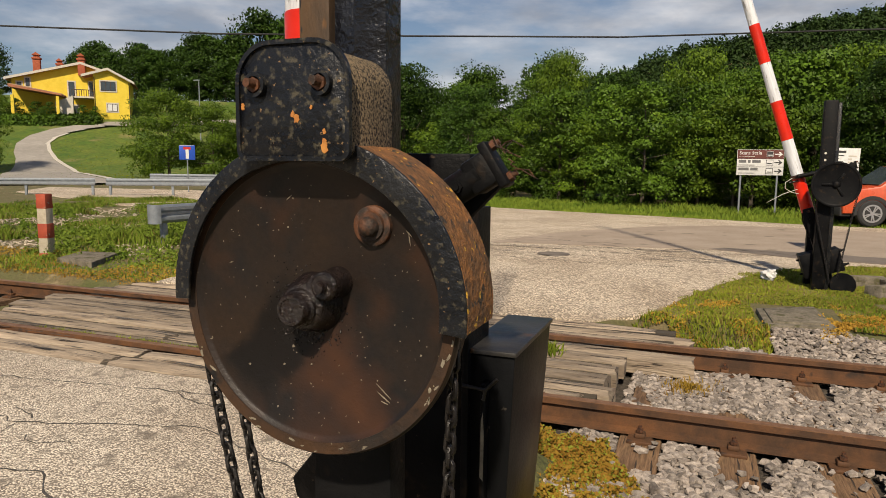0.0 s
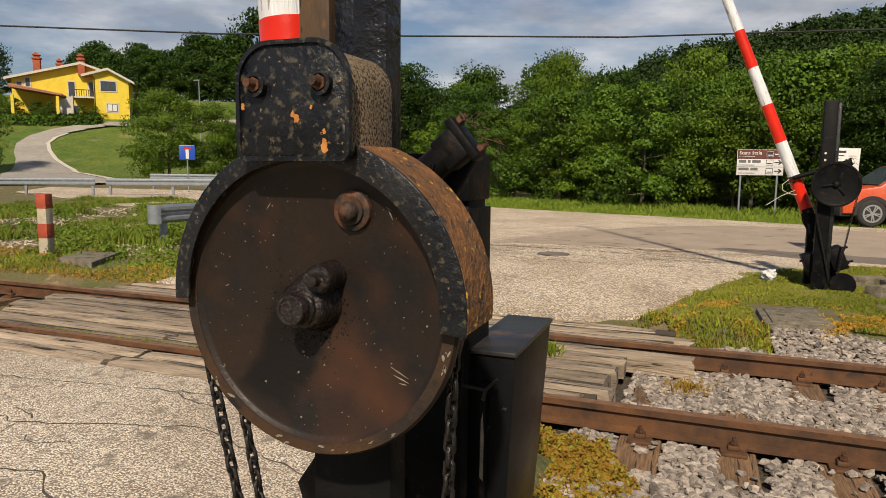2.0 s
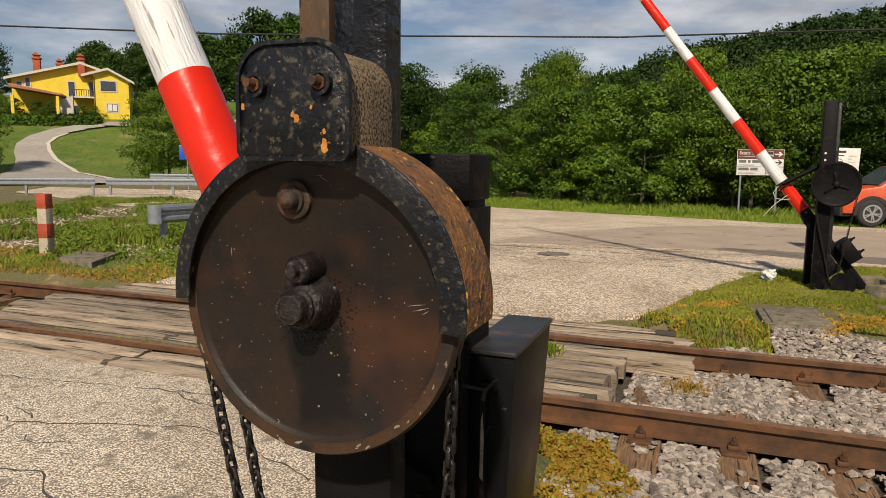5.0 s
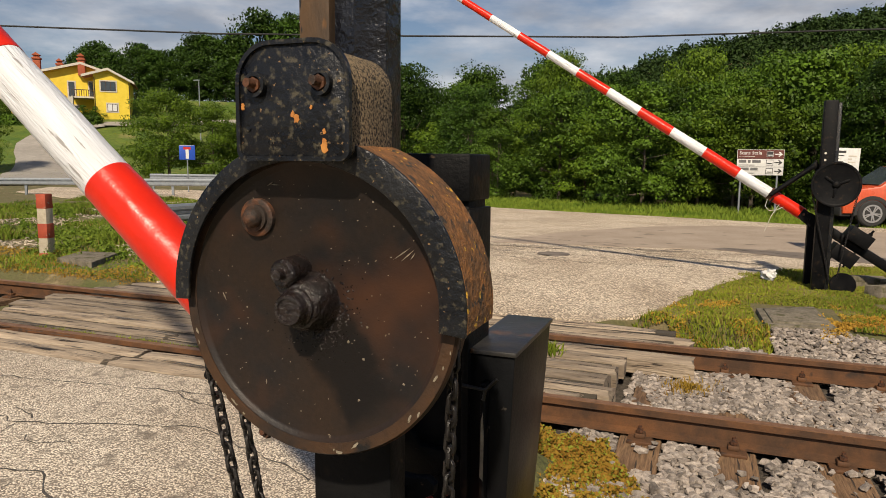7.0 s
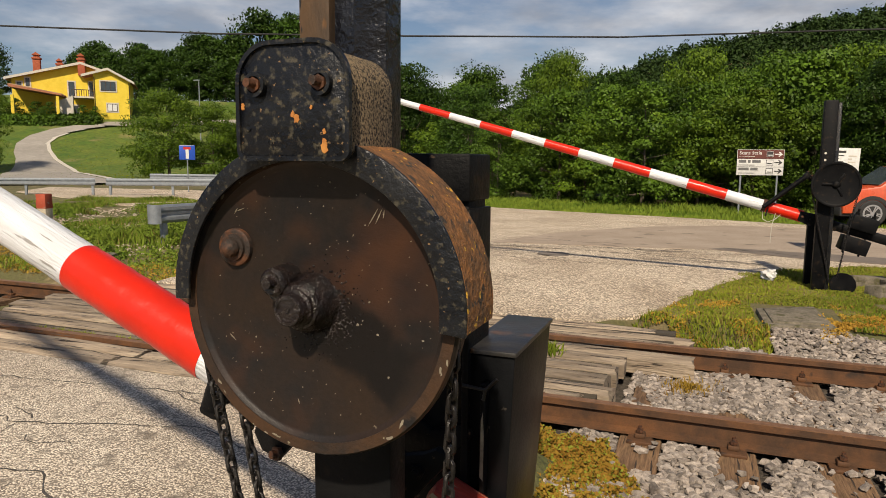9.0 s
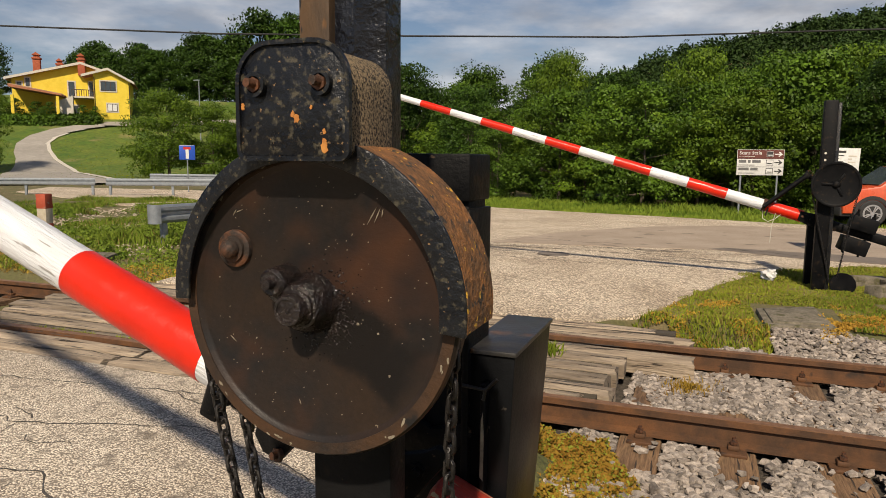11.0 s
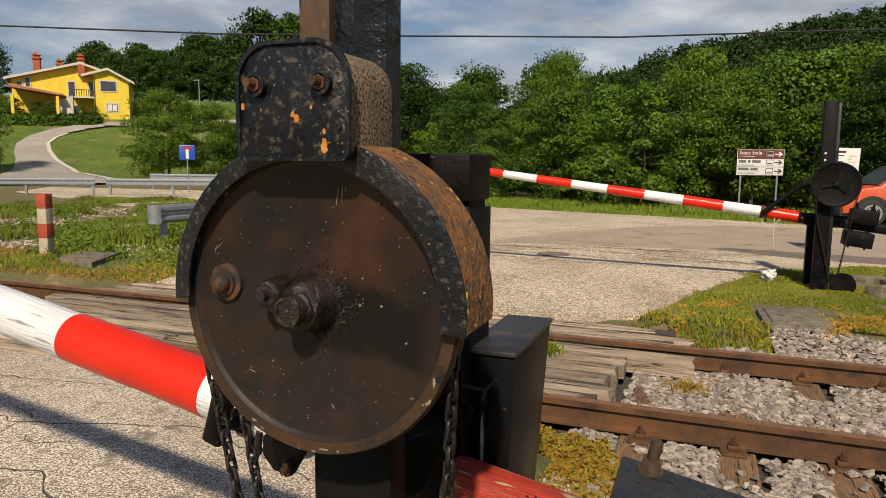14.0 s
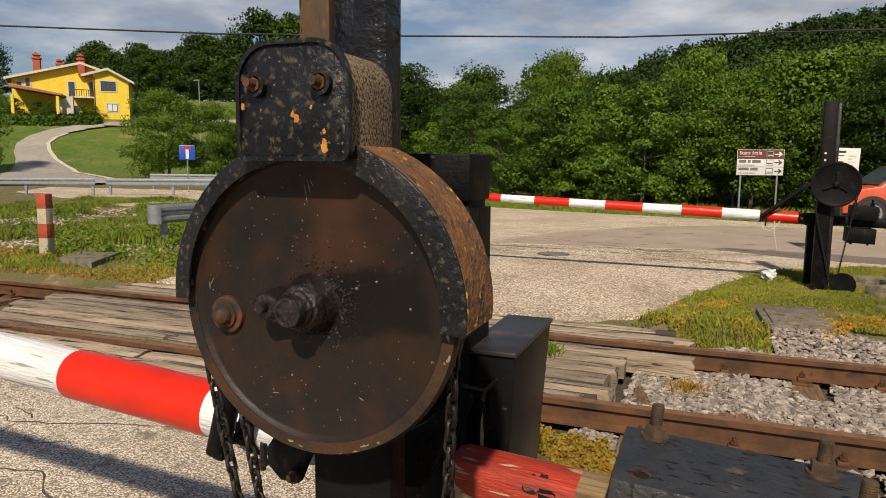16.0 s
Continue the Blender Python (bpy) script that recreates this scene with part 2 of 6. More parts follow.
YELLOW = material("yellow_render", (0.80, 0.605, 0.065), (0.72, 0.53, 0.05), 1.2, 0.9, 0.0, 0.3, 40)
TRIM = material("pale_stone_trim", (0.62, 0.58, 0.50), (0.52, 0.48, 0.42), 4, 0.8, 0.0, 0.2)
TERRACOTTA = material("terracotta", (0.36, 0.14, 0.075), (0.25, 0.10, 0.06), 2, 0.85, 0.0, 0.4, 20, vary=0.2)
PORCH_TILE = material("pale_clay_tile", (0.52, 0.33, 0.19), (0.38, 0.20, 0.11), 1.5, 0.85, 0.0, 0.4, 20, vary=0.25)
DARK_WOOD = material("dark_wood", (0.06, 0.03, 0.02), (0.04, 0.022, 0.015), 8, 0.6)
GLASS = material("window_glass", (0.045, 0.06, 0.075), (0.06, 0.075, 0.09), 2, 0.06, 0.0, 0.0)
BARK = material("bark", (0.10, 0.08, 0.06), (0.055, 0.045, 0.035), 14, 0.9, 0.0, 0.9, 60, stretch=(1, 1, 0.3))
CAR_RED = material("orange_red_car_paint", (0.55, 0.085, 0.028), (0.52, 0.08, 0.026), 2, 0.22, 0.0, 0.0)
RUBBER = material("black_rubber", (0.015, 0.015, 0.016), (0.025, 0.025, 0.025), 20, 0.7)
ALLOY = material("alloy_wheel", (0.45, 0.45, 0.46), (0.38, 0.38, 0.39), 5, 0.35, 0.7, 0.0)
SIGN_WHITE = material("sign_white", (0.72, 0.72, 0.70), (0.64, 0.64, 0.62), 3, 0.5, 0.0, 0.0)
SIGN_BROWN = material("sign_brown", (0.13, 0.035, 0.025), (0.11, 0.03, 0.022), 3, 0.5, 0.0, 0.0)
SIGN_BLUE = material("sign_blue", (0.015, 0.08, 0.48), (0.012, 0.07, 0.42), 3, 0.45, 0.0, 0.0)
SIGN_RED = material("sign_red", (0.55, 0.02, 0.015), (0.48, 0.02, 0.015), 3, 0.45, 0.0, 0.0)
GREY_INK = material("grey_print", (0.11, 0.11, 0.11), (0.15, 0.15, 0.15), 8, 0.6, 0.0, 0.0)
INK = material("sign_ink", (0.03, 0.03, 0.03), (0.045, 0.045, 0.045), 5, 0.6, 0.0, 0.0)
PRIMER = material("orange_primer", (0.55, 0.24, 0.05), (0.40, 0.15, 0.03), 40, 0.7)
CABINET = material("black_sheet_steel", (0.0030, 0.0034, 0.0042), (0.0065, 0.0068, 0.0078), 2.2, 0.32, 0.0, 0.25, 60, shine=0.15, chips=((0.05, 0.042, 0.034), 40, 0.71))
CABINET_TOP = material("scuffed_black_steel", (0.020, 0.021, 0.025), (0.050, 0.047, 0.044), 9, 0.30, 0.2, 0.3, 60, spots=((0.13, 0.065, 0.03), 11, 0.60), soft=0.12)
LANE = material("pale_lane_tarmac", (0.36, 0.33, 0.29), (0.30, 0.275, 0.24), 0.3, 0.9, 0.0, 0.0)
LAWN = material("mown_grass", (0.066, 0.135, 0.010), (0.150, 0.190, 0.020), 0.30, 0.95, 0.0, 0.8, 2.2, spots=((0.20, 0.175, 0.06), 0.28, 0.60), soft=0.16, grain=(0.8, 0.4))
GRAVEL = material("pale_gravel", (0.50, 0.43, 0.33), (0.34, 0.28, 0.21), 12, 0.9, 0.0, 0.4, 60, island=0.4)
TRACK_BED = material("dirty_ballast_bed", (0.13, 0.105, 0.08), (0.05, 0.04, 0.03), 14, 0.95, 0.0, 1.0, 45, grain=(0.8, 0.3), dist=0.02)
WEIGHT = material("chipped_iron_weight", (0.024, 0.026, 0.030), (0.042, 0.043, 0.045), 8, 0.38, 0.0, 0.8, 34, spots=((0.10, 0.082, 0.055), 10, 0.64), soft=0.08, chips=((0.010, 0.009, 0.009), 34, 0.64), dist=0.010)
STUD = material("rusty_threaded_steel", (0.14, 0.095, 0.055), (0.06, 0.042, 0.028), 40, 0.5, 0.3, 0.4)
BARE = material("bare_split_timber", (0.36, 0.25, 0.13), (0.17, 0.105, 0.055), 2.4, 0.85, 0.0, 1.0, 7, stretch=(1.2, 12, 12), spots=((0.05, 0.03, 0.02), 2.5, 0.60), soft=0.05, grain=(0.8, 0.3))
CREAM = material("cream_paint", (0.50, 0.44, 0.33), (0.40, 0.34, 0.25), 8, 0.7, 0.0, 0.3, 40)
OLD_PAINT = material("old_pale_paint", (0.28, 0.24, 0.175), (0.15, 0.125, 0.09), 40, 0.7)
MARKER_RED = material("faded_red_paint", (0.42, 0.075, 0.03), (0.30, 0.05, 0.025), 9, 0.6, 0.0, 0.3, 40, chips=((0.3, 0.27, 0.22), 14, 0.66))
MIRROR_BLUE = material("pale_blue_plastic", (0.10, 0.32, 0.62), (0.10, 0.30, 0.58), 3, 0.3, 0.0, 0.0)
CHIMNEY = material("chimney_brick", (0.42, 0.11, 0.05), (0.32, 0.085, 0.04), 3, 0.85, 0.0, 0.4, 20)
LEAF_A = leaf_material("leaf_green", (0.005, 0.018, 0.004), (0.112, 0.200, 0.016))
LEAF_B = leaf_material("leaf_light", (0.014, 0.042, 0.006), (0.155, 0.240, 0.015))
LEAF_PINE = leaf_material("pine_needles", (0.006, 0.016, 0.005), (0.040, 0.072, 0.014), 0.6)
# Near-black brown that stands in for shade between the crossing planks.
GAP_SHADE = material("gap_shade", (0.045, 0.034, 0.022), (0.075, 0.058, 0.036), 6, 0.95, 0.0, 0.8, 50)
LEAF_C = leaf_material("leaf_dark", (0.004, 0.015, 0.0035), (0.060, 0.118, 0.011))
GRASS = leaf_material("grass_blade", (0.075, 0.130, 0.011), (0.31, 0.33, 0.033), 0.7)
WEED = leaf_material("weed_leaf", (0.055, 0.120, 0.010), (0.24, 0.30, 0.036), 0.7)
DRY = leaf_material("dry_stalk", (0.22, 0.16, 0.05), (0.33, 0.24, 0.09), 0.8)
CLOVER = leaf_material("clover_leaf", (0.080, 0.110, 0.010), (0.34, 0.33, 0.040), 0.7)
SEDUM = leaf_material("orange_stonecrop", (0.26, 0.115, 0.018), (0.47, 0.34, 0.045), 0.8)

# ---- mesh helpers ----


def box(bm, x0, x1, y0, y1, z0, z1, bevel=0.0, m=None):
    made = bmesh.ops.create_cube(bm, size=1.0, matrix=Matrix.LocRotScale(((x0 + x1) / 2, (y0 + y1) / 2, (z0 + z1) / 2), None, (x1 - x0, y1 - y0, z1 - z0)))
    vs = made["verts"]
    if bevel:
        es = list({e for v in vs for e in v.link_edges})
        r = bmesh.ops.bevel(bm, geom=es, offset=bevel, segments=2, profile=0.5, affect="EDGES")
        vs = list({v for v in vs if v.is_valid} | set(r["verts"]))
    if m is not None:
        bmesh.ops.transform(bm, matrix=m, verts=vs)
    return vs


def rod(bm, a, b, r0, r1=None, seg=16, caps=True):
    a, b = Vector(a), Vector(b)
    d = b - a
    m = Matrix.Translation((a + b) / 2) @ d.to_track_quat("Z", "Y").to_matrix().to_4x4()
    return bmesh.ops.create_cone(bm, cap_ends=caps, segments=seg, radius1=r0, radius2=r0 if r1 is None else r1, depth=d.length, matrix=m)["verts"]


def lathe(bm, profile, seg=64, axis="y"):
    """Turns (along, radius) pairs round the y axis into a closed skin."""
    rings = []
    for along, r in profile:
        ring = []
        for i in range(seg):
            a = 2 * math.pi * i / seg
            ring.append(bm.verts.new((r * math.cos(a), along, r * math.sin(a)) if axis == "y" else (r * math.cos(a), r * math.sin(a), along)))
        rings.append(ring)
    for p, q in zip(rings, rings[1:]):
        for i in range(seg):
            bm.faces.new((p[i], p[(i + 1) % seg], q[(i + 1) % seg], q[i]))
    bm.faces.new(rings[0]), bm.faces.new(rings[-1])
    bmesh.ops.recalc_face_normals(bm, faces=bm.faces)


def prism(bm, outline, along0, along1, plane="xz", bevel=0.0):
    """A flat outline given depth: 'xz' outlines run along y, 'yz' along x, 'xy' along z."""
    def at(p, w):
        return {"xz": (p[0], w, p[1]), "yz": (w, p[0], p[1]), "xy": (p[0], p[1], w)}[plane]
    a = [bm.verts.new(at(p, along0)) for p in outline]
    b = [bm.verts.new(at(p, along1)) for p in outline]
    fs = [bm.faces.new(a), bm.faces.new(list(reversed(b)))]
    for i in range(len(a)):
        j = (i + 1) % len(a)
        fs.append(bm.faces.new((a[j], a[i], b[i], b[j])))
    bmesh.ops.recalc_face_normals(bm, faces=fs)
    if bevel:
        bmesh.ops.bevel(bm, geom=list(fs[0].edges) + list(fs[1].edges), offset=bevel, segments=2, profile=0.5, affect="EDGES")
    return a + b


def rounded(x0, x1, z0, z1, r_top, r_low, n=8):
    pts = []
    for cx, cz, r, s in ((x1 - r_top, z1 - r_top, r_top, 0), (x0 + r_top, z1 - r_top, r_top, 1), (x0 + r_low, z0 + r_low, r_low, 2), (x1 - r_low, z0 + r_low, r_low, 3)):
        for i in range(n + 1):
            a = math.pi / 2 * (s + i / n)
            pts.append((cx + r * math.cos(a), cz + r * math.sin(a)))
    return pts


def mesh(name, bm, mat, smooth=35):
    me = bpy.data.meshes.new(name)
    bm.to_mesh(me)
    bm.free()
    me.materials.append(mat)
    if smooth:
        me.polygons.foreach_set("use_smooth", [True] * len(me.polygons))
        me.set_sharp_from_angle(angle=radians(smooth))
    return me


def part(name, bm, mat, parent, label="", smooth=35):
    ob = new(name, bm if isinstance(bm, bpy.types.Mesh) else mesh(name, bm, mat, smooth))
    ob.parent = parent
    return tagged(ob, label=label)


def thing(name, label, category, m=None, group="", bm=None, mat=None, kind="", smooth=35):
    ob = new(name, mesh(name, bm, mat, smooth) if bm is not None else None)
    if m is not None:
        ob.matrix_world = m
    return tagged(ob, label, category, group, kind)


def raw(name, verts, faces, mat):
    me = bpy.data.meshes.new(name)
    me.from_pydata(verts, [], faces)
    me.materials.append(mat)
    return me


def smooth_step(a, b, x):
    t = min(1.0, max(0.0, (x - a) / (b - a)))
    return t * t * (3 - 2 * t)


# ---- ground ----


def height(x, y):
    """The lie of the land: a track bed, a flat crossing, a rising slope towards the house."""
    z = -0.06
    right = smooth_step(-0.95, -0.6, x)
    bed = smooth_step(3.5, 3.62, y) * (1 - smooth_step(6.3, 6.42, y))
    wide = smooth_step(2.5, 3.0, y) * (1 - smooth_step(6.5, 6.9, y))
    left = 1 - smooth_step(-7.4, -7.0, x)
    z -= 0.17 * (bed if left < 0.5 else max(bed, 0.8 * bed)) if right < 0.5 else 0.19 * max(wide, 0.0)
    u = -0.6 * x + 0.8 * y
    z += 7.7 * min(1.35, (u - 84) / 34) ** 1.5 if u > 84 and x < -14 else 0.0
    if y > 6.5 and x < -6.5:
        z += 0.16 * noise.noise((x * 0.5, y * 0.5, 0)) * smooth_step(7.0, 9.5, y) * (1 - smooth_step(17, 20, y))
    return z


def spread(fine0, fine1, step, far0, far1):
    xs = [fine0 + i * step for i in range(int((fine1 - fine0) / step) + 1)]
    a, s = fine1, step
    while a < far1:
        s *= 1.22
        a += s
        xs.append(a)
    a, s = fine0, step
    while a > far0:
        s *= 1.22
        a -= s
        xs.insert(0, a)
    return xs


def build_ground():
    xs, ys = spread(-10, 4, 0.2, -1600, 1600), spread(-1, 12, 0.2, -1600, 1600)
    extra = [-125 + 4 * i for i in range(28)]
    xs, ys = sorted(set(xs + extra)), sorted(set(ys + [40 + 4 * i for i in range(20)]))
    verts = [(x, y, height(x, y)) for y in ys for x in xs]
    w = len(xs)
    faces = [(j * w + i, j * w + i + 1, (j + 1) * w + i + 1, (j + 1) * w + i) for j in range(len(ys) - 1) for i in range(w - 1)]
    me = raw("ground", verts, faces, SOIL)
    me.polygons.foreach_set("use_smooth", [True] * len(me.polygons))
    tagged(new("ground", me), "patchy dry grass and soil around the railway", "ground", kind="structure")


build_ground()


def sheet(name, outline, z, mat, label, category="road", wobble=0.0, kind="structure"):
    """A flat paved sheet with a slightly ragged edge."""
    pts = []
    rnd = random.Random(len(name) + len(outline))
    for (x0, y0), (x1, y1) in zip(outline, outline[1:] + outline[:1]):
        n = max(1, int(math.hypot(x1 - x0, y1 - y0) / 0.25)) if wobble else 1
        n = min(n, 60)
        for i in range(n):
            k = i / n
            pts.append((x0 + (x1 - x0) * k + rnd.uniform(-wobble, wobble), y0 + (y1 - y0) * k + rnd.uniform(-wobble, wobble)))
    bm = bmesh.new()
    prism(bm, pts, z - 0.05, z, "xy")
    bmesh.ops.triangulate(bm, faces=bm.faces)
    return thing(name, label, category, bm=bm, mat=mat, kind=kind, smooth=0)


# near approach, and the wide paved yard beyond the track
sheet("road_near", [(-14, -4), (-1.05, -4), (-1.0, 2.4), (-1.35, 3.63), (-9.5, 3.61), (-14, 3.0)], -0.04, ASPHALT, "pale worn chip-seal road before the crossing", wobble=0.015)
sheet("road_far", [(-6.3, 6.5), (-1.0, 6.44), (-0.55, 6.9), (0.1, 8.9), (0.65, 10.3), (1.3, 10.95), (2.0, 11.7), (3.2, 12.0), (26, 13.5), (26, 17.4), (4.1, 19.3), (2.1, 19.7), (-1.5, 20.9), (-4.1, 21.5), (-7.0, 22.5), (-12, 24.0), (-22, 28.5), (-34, 27.5), (-30, 22.5), (-18, 17.5), (-9.5, 14), (-6.9, 10)], -0.04, ASPHALT_FAR, "pale worn asphalt yard beyond the crossing", wobble=0.03)
sheet("road_lane", [(-3.9, 12.3), (-2.9, 14.9), (-1.25, 17.2), (0.7, 18.5), (5, 18.0), (25, 16.5), (25, 13.9), (4, 12.6), (2.6, 12.4), (1.5, 12.5), (0.2, 12.9)], -0.034, ROAD_PATCH, "smooth grey tarmac lane across the yard", wobble=0.05)
sheet("road_joint", [(0.1, 12.95), (0.35, 13.3), (1.3, 13.15), (2.7, 12.9), (4.5, 13.0), (4.4, 12.2), (2.8, 12.0), (1.35, 12.3)], -0.029, TAR, "dark tarmac strip along the lane", wobble=0.04)

sheet("track_bed", [(-0.85, 2.75), (-0.3, 2.6), (1.5, 2.5), (60, 2.5), (60, 6.75), (1.6, 6.75), (0.9, 6.6), (0.1, 6.42), (-0.85, 6.40)], -0.215, TRACK_BED, "dirty crushed-stone bed under the rails", "ground", wobble=0.05)

# the lane that climbs to the house, with a pale kerb
def build_hill_road():
    mid = [(-36, 30.0, 7.0), (-47.6, 38.7, 7.0), (-62, 49.5, 7.0), (-70.4, 55.6, 6.5), (-77.4, 59.6, 6.0), (-82.2, 62.8, 5.8), (-86.0, 66.0, 5.4), (-88.2, 69.6, 5.2), (-88.8, 73.4, 4.8), (-88.1, 76.8, 4.5), (-86.6, 80.3, 4.2), (-80, 86, 4.2), (-74.5, 92, 4.0), (-66, 98, 4.0)]
    pts = []
    for (x0, y0, w0), (x1, y1, w1) in zip(mid, mid[1:]):
        for i in range(8):
            k = i / 8
            pts.append((x0 + (x1 - x0) * k, y0 + (y1 - y0) * k, w0 + (w1 - w0) * k))
    for name, a, b, lift, mat, label in (("road_hill", -0.5, 0.5, 0.13, LANE, "grey lane climbing to the yellow house"), ("kerb", 0.5, 0.58, 0.17, TRIM, "pale kerb along the lane")):
        verts, faces = [], []
        for i, (x, y, w) in enumerate(pts):
            j = min(i + 1, len(pts) - 1)
            t = Vector((pts[j][0] - pts[j - 1][0], pts[j][1] - pts[j - 1][1], 0)).normalized()
            s = Vector((t.y, -t.x, 0))
            for k in range(5):
                start = a + 0.35 * smooth_step(66, 80, -x) if a < 0 else a
                p = Vector((x, y, 0)) + s * w * (start + (b - start) * k / 4)
                verts.append((p.x, p.y, max(height(p.x, p.y), height(x, y) - 0.5) + lift))
        for i in range(len(pts) - 1):
            for k in range(4):
                faces.append((i * 5 + k, i * 5 + k + 1, i * 5 + 6 + k, i * 5 + 5 + k))
        tagged(new(name, raw(name, verts, faces, mat)), label, "road" if name != "kerb" else "kerb", kind="structure")


build_hill_road()


def build_lawn():
    """Mown grass over the slope, draped just above the soil."""
    xs, ys = [-112 + 2 * i for i in range(49)], [24 + 2 * i for i in range(44)]
    verts = [(x, y, height(x, y) + 0.05) for y in ys for x in xs]
    w = len(xs)
    faces = []
    for j in range(len(ys) - 1):
        for i in range(w - 1):
            x, y = xs[i], ys[j]
            if -0.6 * x + 0.8 * y > 50 and y > 30 + 0.08 * (x + 60):
                faces.append((j * w + i, j * w + i + 1, (j + 1) * w + i + 1, (j + 1) * w + i))
    me = raw("lawn", verts, faces, LAWN)
    me.polygons.foreach_set("use_smooth", [True] * len(me.polygons))
    tagged(new("lawn", me), "bright green mown grass slope below the house", "lawn", kind="structure")


build_lawn()

# ---- track ----
RAIL_Y = (4.10, 5.645)


def rail_profile(y):
    half = [(0.0365, 0.0), (0.0365, -0.036), (0.010, -0.05), (0.010, -0.125), (0.0625, -0.142), (0.0625, -0.152)]
    return [(y + a, b) for a, b in half] + [(y - a, b) for a, b in reversed(half)]


def build_track():
    for y in RAIL_Y:
        bm = bmesh.new()
        prism(bm, rail_profile(y), -40, 60, "yz")
        ob = thing("rail", "long rusty steel rail with a worn head", "rail", group="rails of the track", bm=bm, mat=RAIL, smooth=25)
        bm = bmesh.new()
        box(bm, -40, 60, y - 0.031, y + 0.031, 0.0, 0.003)
        part("running_surface", bm, RAIL_TOP, ob, "browner polished rail head")
    first = None
    rnd = random.Random(5)
    for i in range(34):
        x = -0.295 + 0.545 * i
        if first is None:
            bm = bmesh.new()
            box(bm, -0.12, 0.12, 3.6, 6.3, -0.33, -0.17, 0.012)
            for v in bm.verts:
                v.co += Vector((0.01 * noise.noise(v.co * 5), 0.02 * noise.noise(v.co * 4), 0.008 * noise.noise(v.co * 9)))
            first = thing("sleeper", "split brown timber sleeper bedded in ballast", "sleeper", pose(x, 0, 0), "sleepers of the track", bm, SLEEPER)
            for y in RAIL_Y:
                bm = bmesh.new()
                box(bm, -0.07, 0.07, y - 0.16, y + 0.16, -0.17, -0.15, 0.004)
                plate = part("base_plate", bm, RAIL, first, "rusty ribbed base plate")
                for s in (-1, 1):
                    bm = bmesh.new()
                    box(bm, -0.03, 0.03, y + s * 0.085 - 0.03, y + s * 0.085 + 0.03, -0.15, -0.12, 0.006)
                    part("rail_clip", bm, RAIL, plate)
                    bm = bmesh.new()
                    rod(bm, (0, y + s * 0.095, -0.15), (0, y + s * 0.095, -0.075), 0.011, seg=8)
                    rod(bm, (0, y + s * 0.095, -0.115), (0, y + s * 0.095, -0.095), 0.021, seg=6)
                    part("clip_bolt", bm, BOLT_RUST, plate)
        else:
            copy_thing(first, pose(x + rnd.uniform(-0.02, 0.02), rnd.uniform(-0.04, 0.04), 0, 0, 0, rnd.uniform(-1, 1)))
    for i in range(7):
        copy_thing(first, pose(-7.6 - 0.6 * i, 0, 0))


build_track()


def plank_mesh(length, width, thick, seed):
    """A worn crossing timber: uneven top, rounded and split ends."""
    bm = bmesh.new()
    n, k = 10, 4
    rnd = random.Random(seed)
    rows = []
    for i in range(n + 1):
        x = -length / 2 + length * i / n
        row = []
        for j in range(k + 1):
            y = -width / 2 + width * j / k
            edge = -0.018 if j in (0, k) else 0.0
            end = -0.010 if i in (0, n) else 0.0
            xx = x + (rnd.uniform(-0.035, 0.015) if i in (0, n) else 0.0) * (1 if i else -1)
            row.append(bm.verts.new((xx, y + rnd.uniform(-0.004, 0.004), edge + end + rnd.uniform(-0.007, 0.004))))
        low = [bm.verts.new((v.co.x, v.co.y, -thick)) for v in (row[0], row[-1])]
        rows.append((row, low))
    for (a, la), (b, lb) in zip(rows, rows[1:]):
        for j in range(k):
            bm.faces.new((a[j], b[j], b[j + 1], a[j + 1]))
        bm.faces.new((la[0], lb[0], b[0], a[0])), bm.faces.new((a[-1], b[-1], lb[1], la[1]))
    for r, s in ((rows[0], 1), (rows[-1], -1)):
        loop = r[0] + [r[1][1], r[1][0]]
        bm.faces.new(loop if s < 0 else list(reversed(loop)))
    bmesh.ops.recalc_face_normals(bm, faces=bm.faces)
    return mesh("plank", bm, TIMBER, 30)


def build_crossing():
    deck = thing("timber_crossing", "weathered grey-brown timber deck between the rails", "crossing", kind="structure")
    rnd = random.Random(11)
    lanes = [(3.735, 0.235, -6.9, -1.15), (3.965, 0.215, -7.0, -1.0), (4.25, 0.20, -6.6, -0.68), (4.47, 0.225, -6.65, -0.50), (4.71, 0.225, -6.5, -0.55), (4.95, 0.225, -6.7, -0.52), (5.19, 0.225, -6.6, -0.50), (5.43, 0.23, -6.75, -0.02), (5.83, 0.215, -6.6, -0.12), (6.06, 0.22, -6.5, -0.03), (6.29, 0.20, -6.45, -0.35)]
    for i, (y, w, x0, x1) in enumerate(lanes):
        cuts = [x0, x0 + (x1 - x0) * rnd.uniform(0.40, 0.60), x1]
        for a, b in zip(cuts, cuts[1:]):
            ob = new("plank", plank_mesh(b - a - 0.02, w - 0.030, 0.14, i * 7 + 3))
            ob.parent = deck
            ob.matrix_local = pose((a + b) / 2, y + w * 0.0, rnd.uniform(-0.030, -0.006), rnd.uniform(-2.5, 2.5), 0, rnd.uniform(-0.3, 0.3))
    # flangeway strips of old rail beside the running rails
    for y in (RAIL_Y[0] + 0.068, RAIL_Y[1] + 0.075):
        bm = bmesh.new()
        box(bm, -6.9, -0.9, y - 0.012, y + 0.012, -0.1, -0.008, 0.004)
        part("edge_strip", bm, RAIL, deck, "rusty steel edge strip")


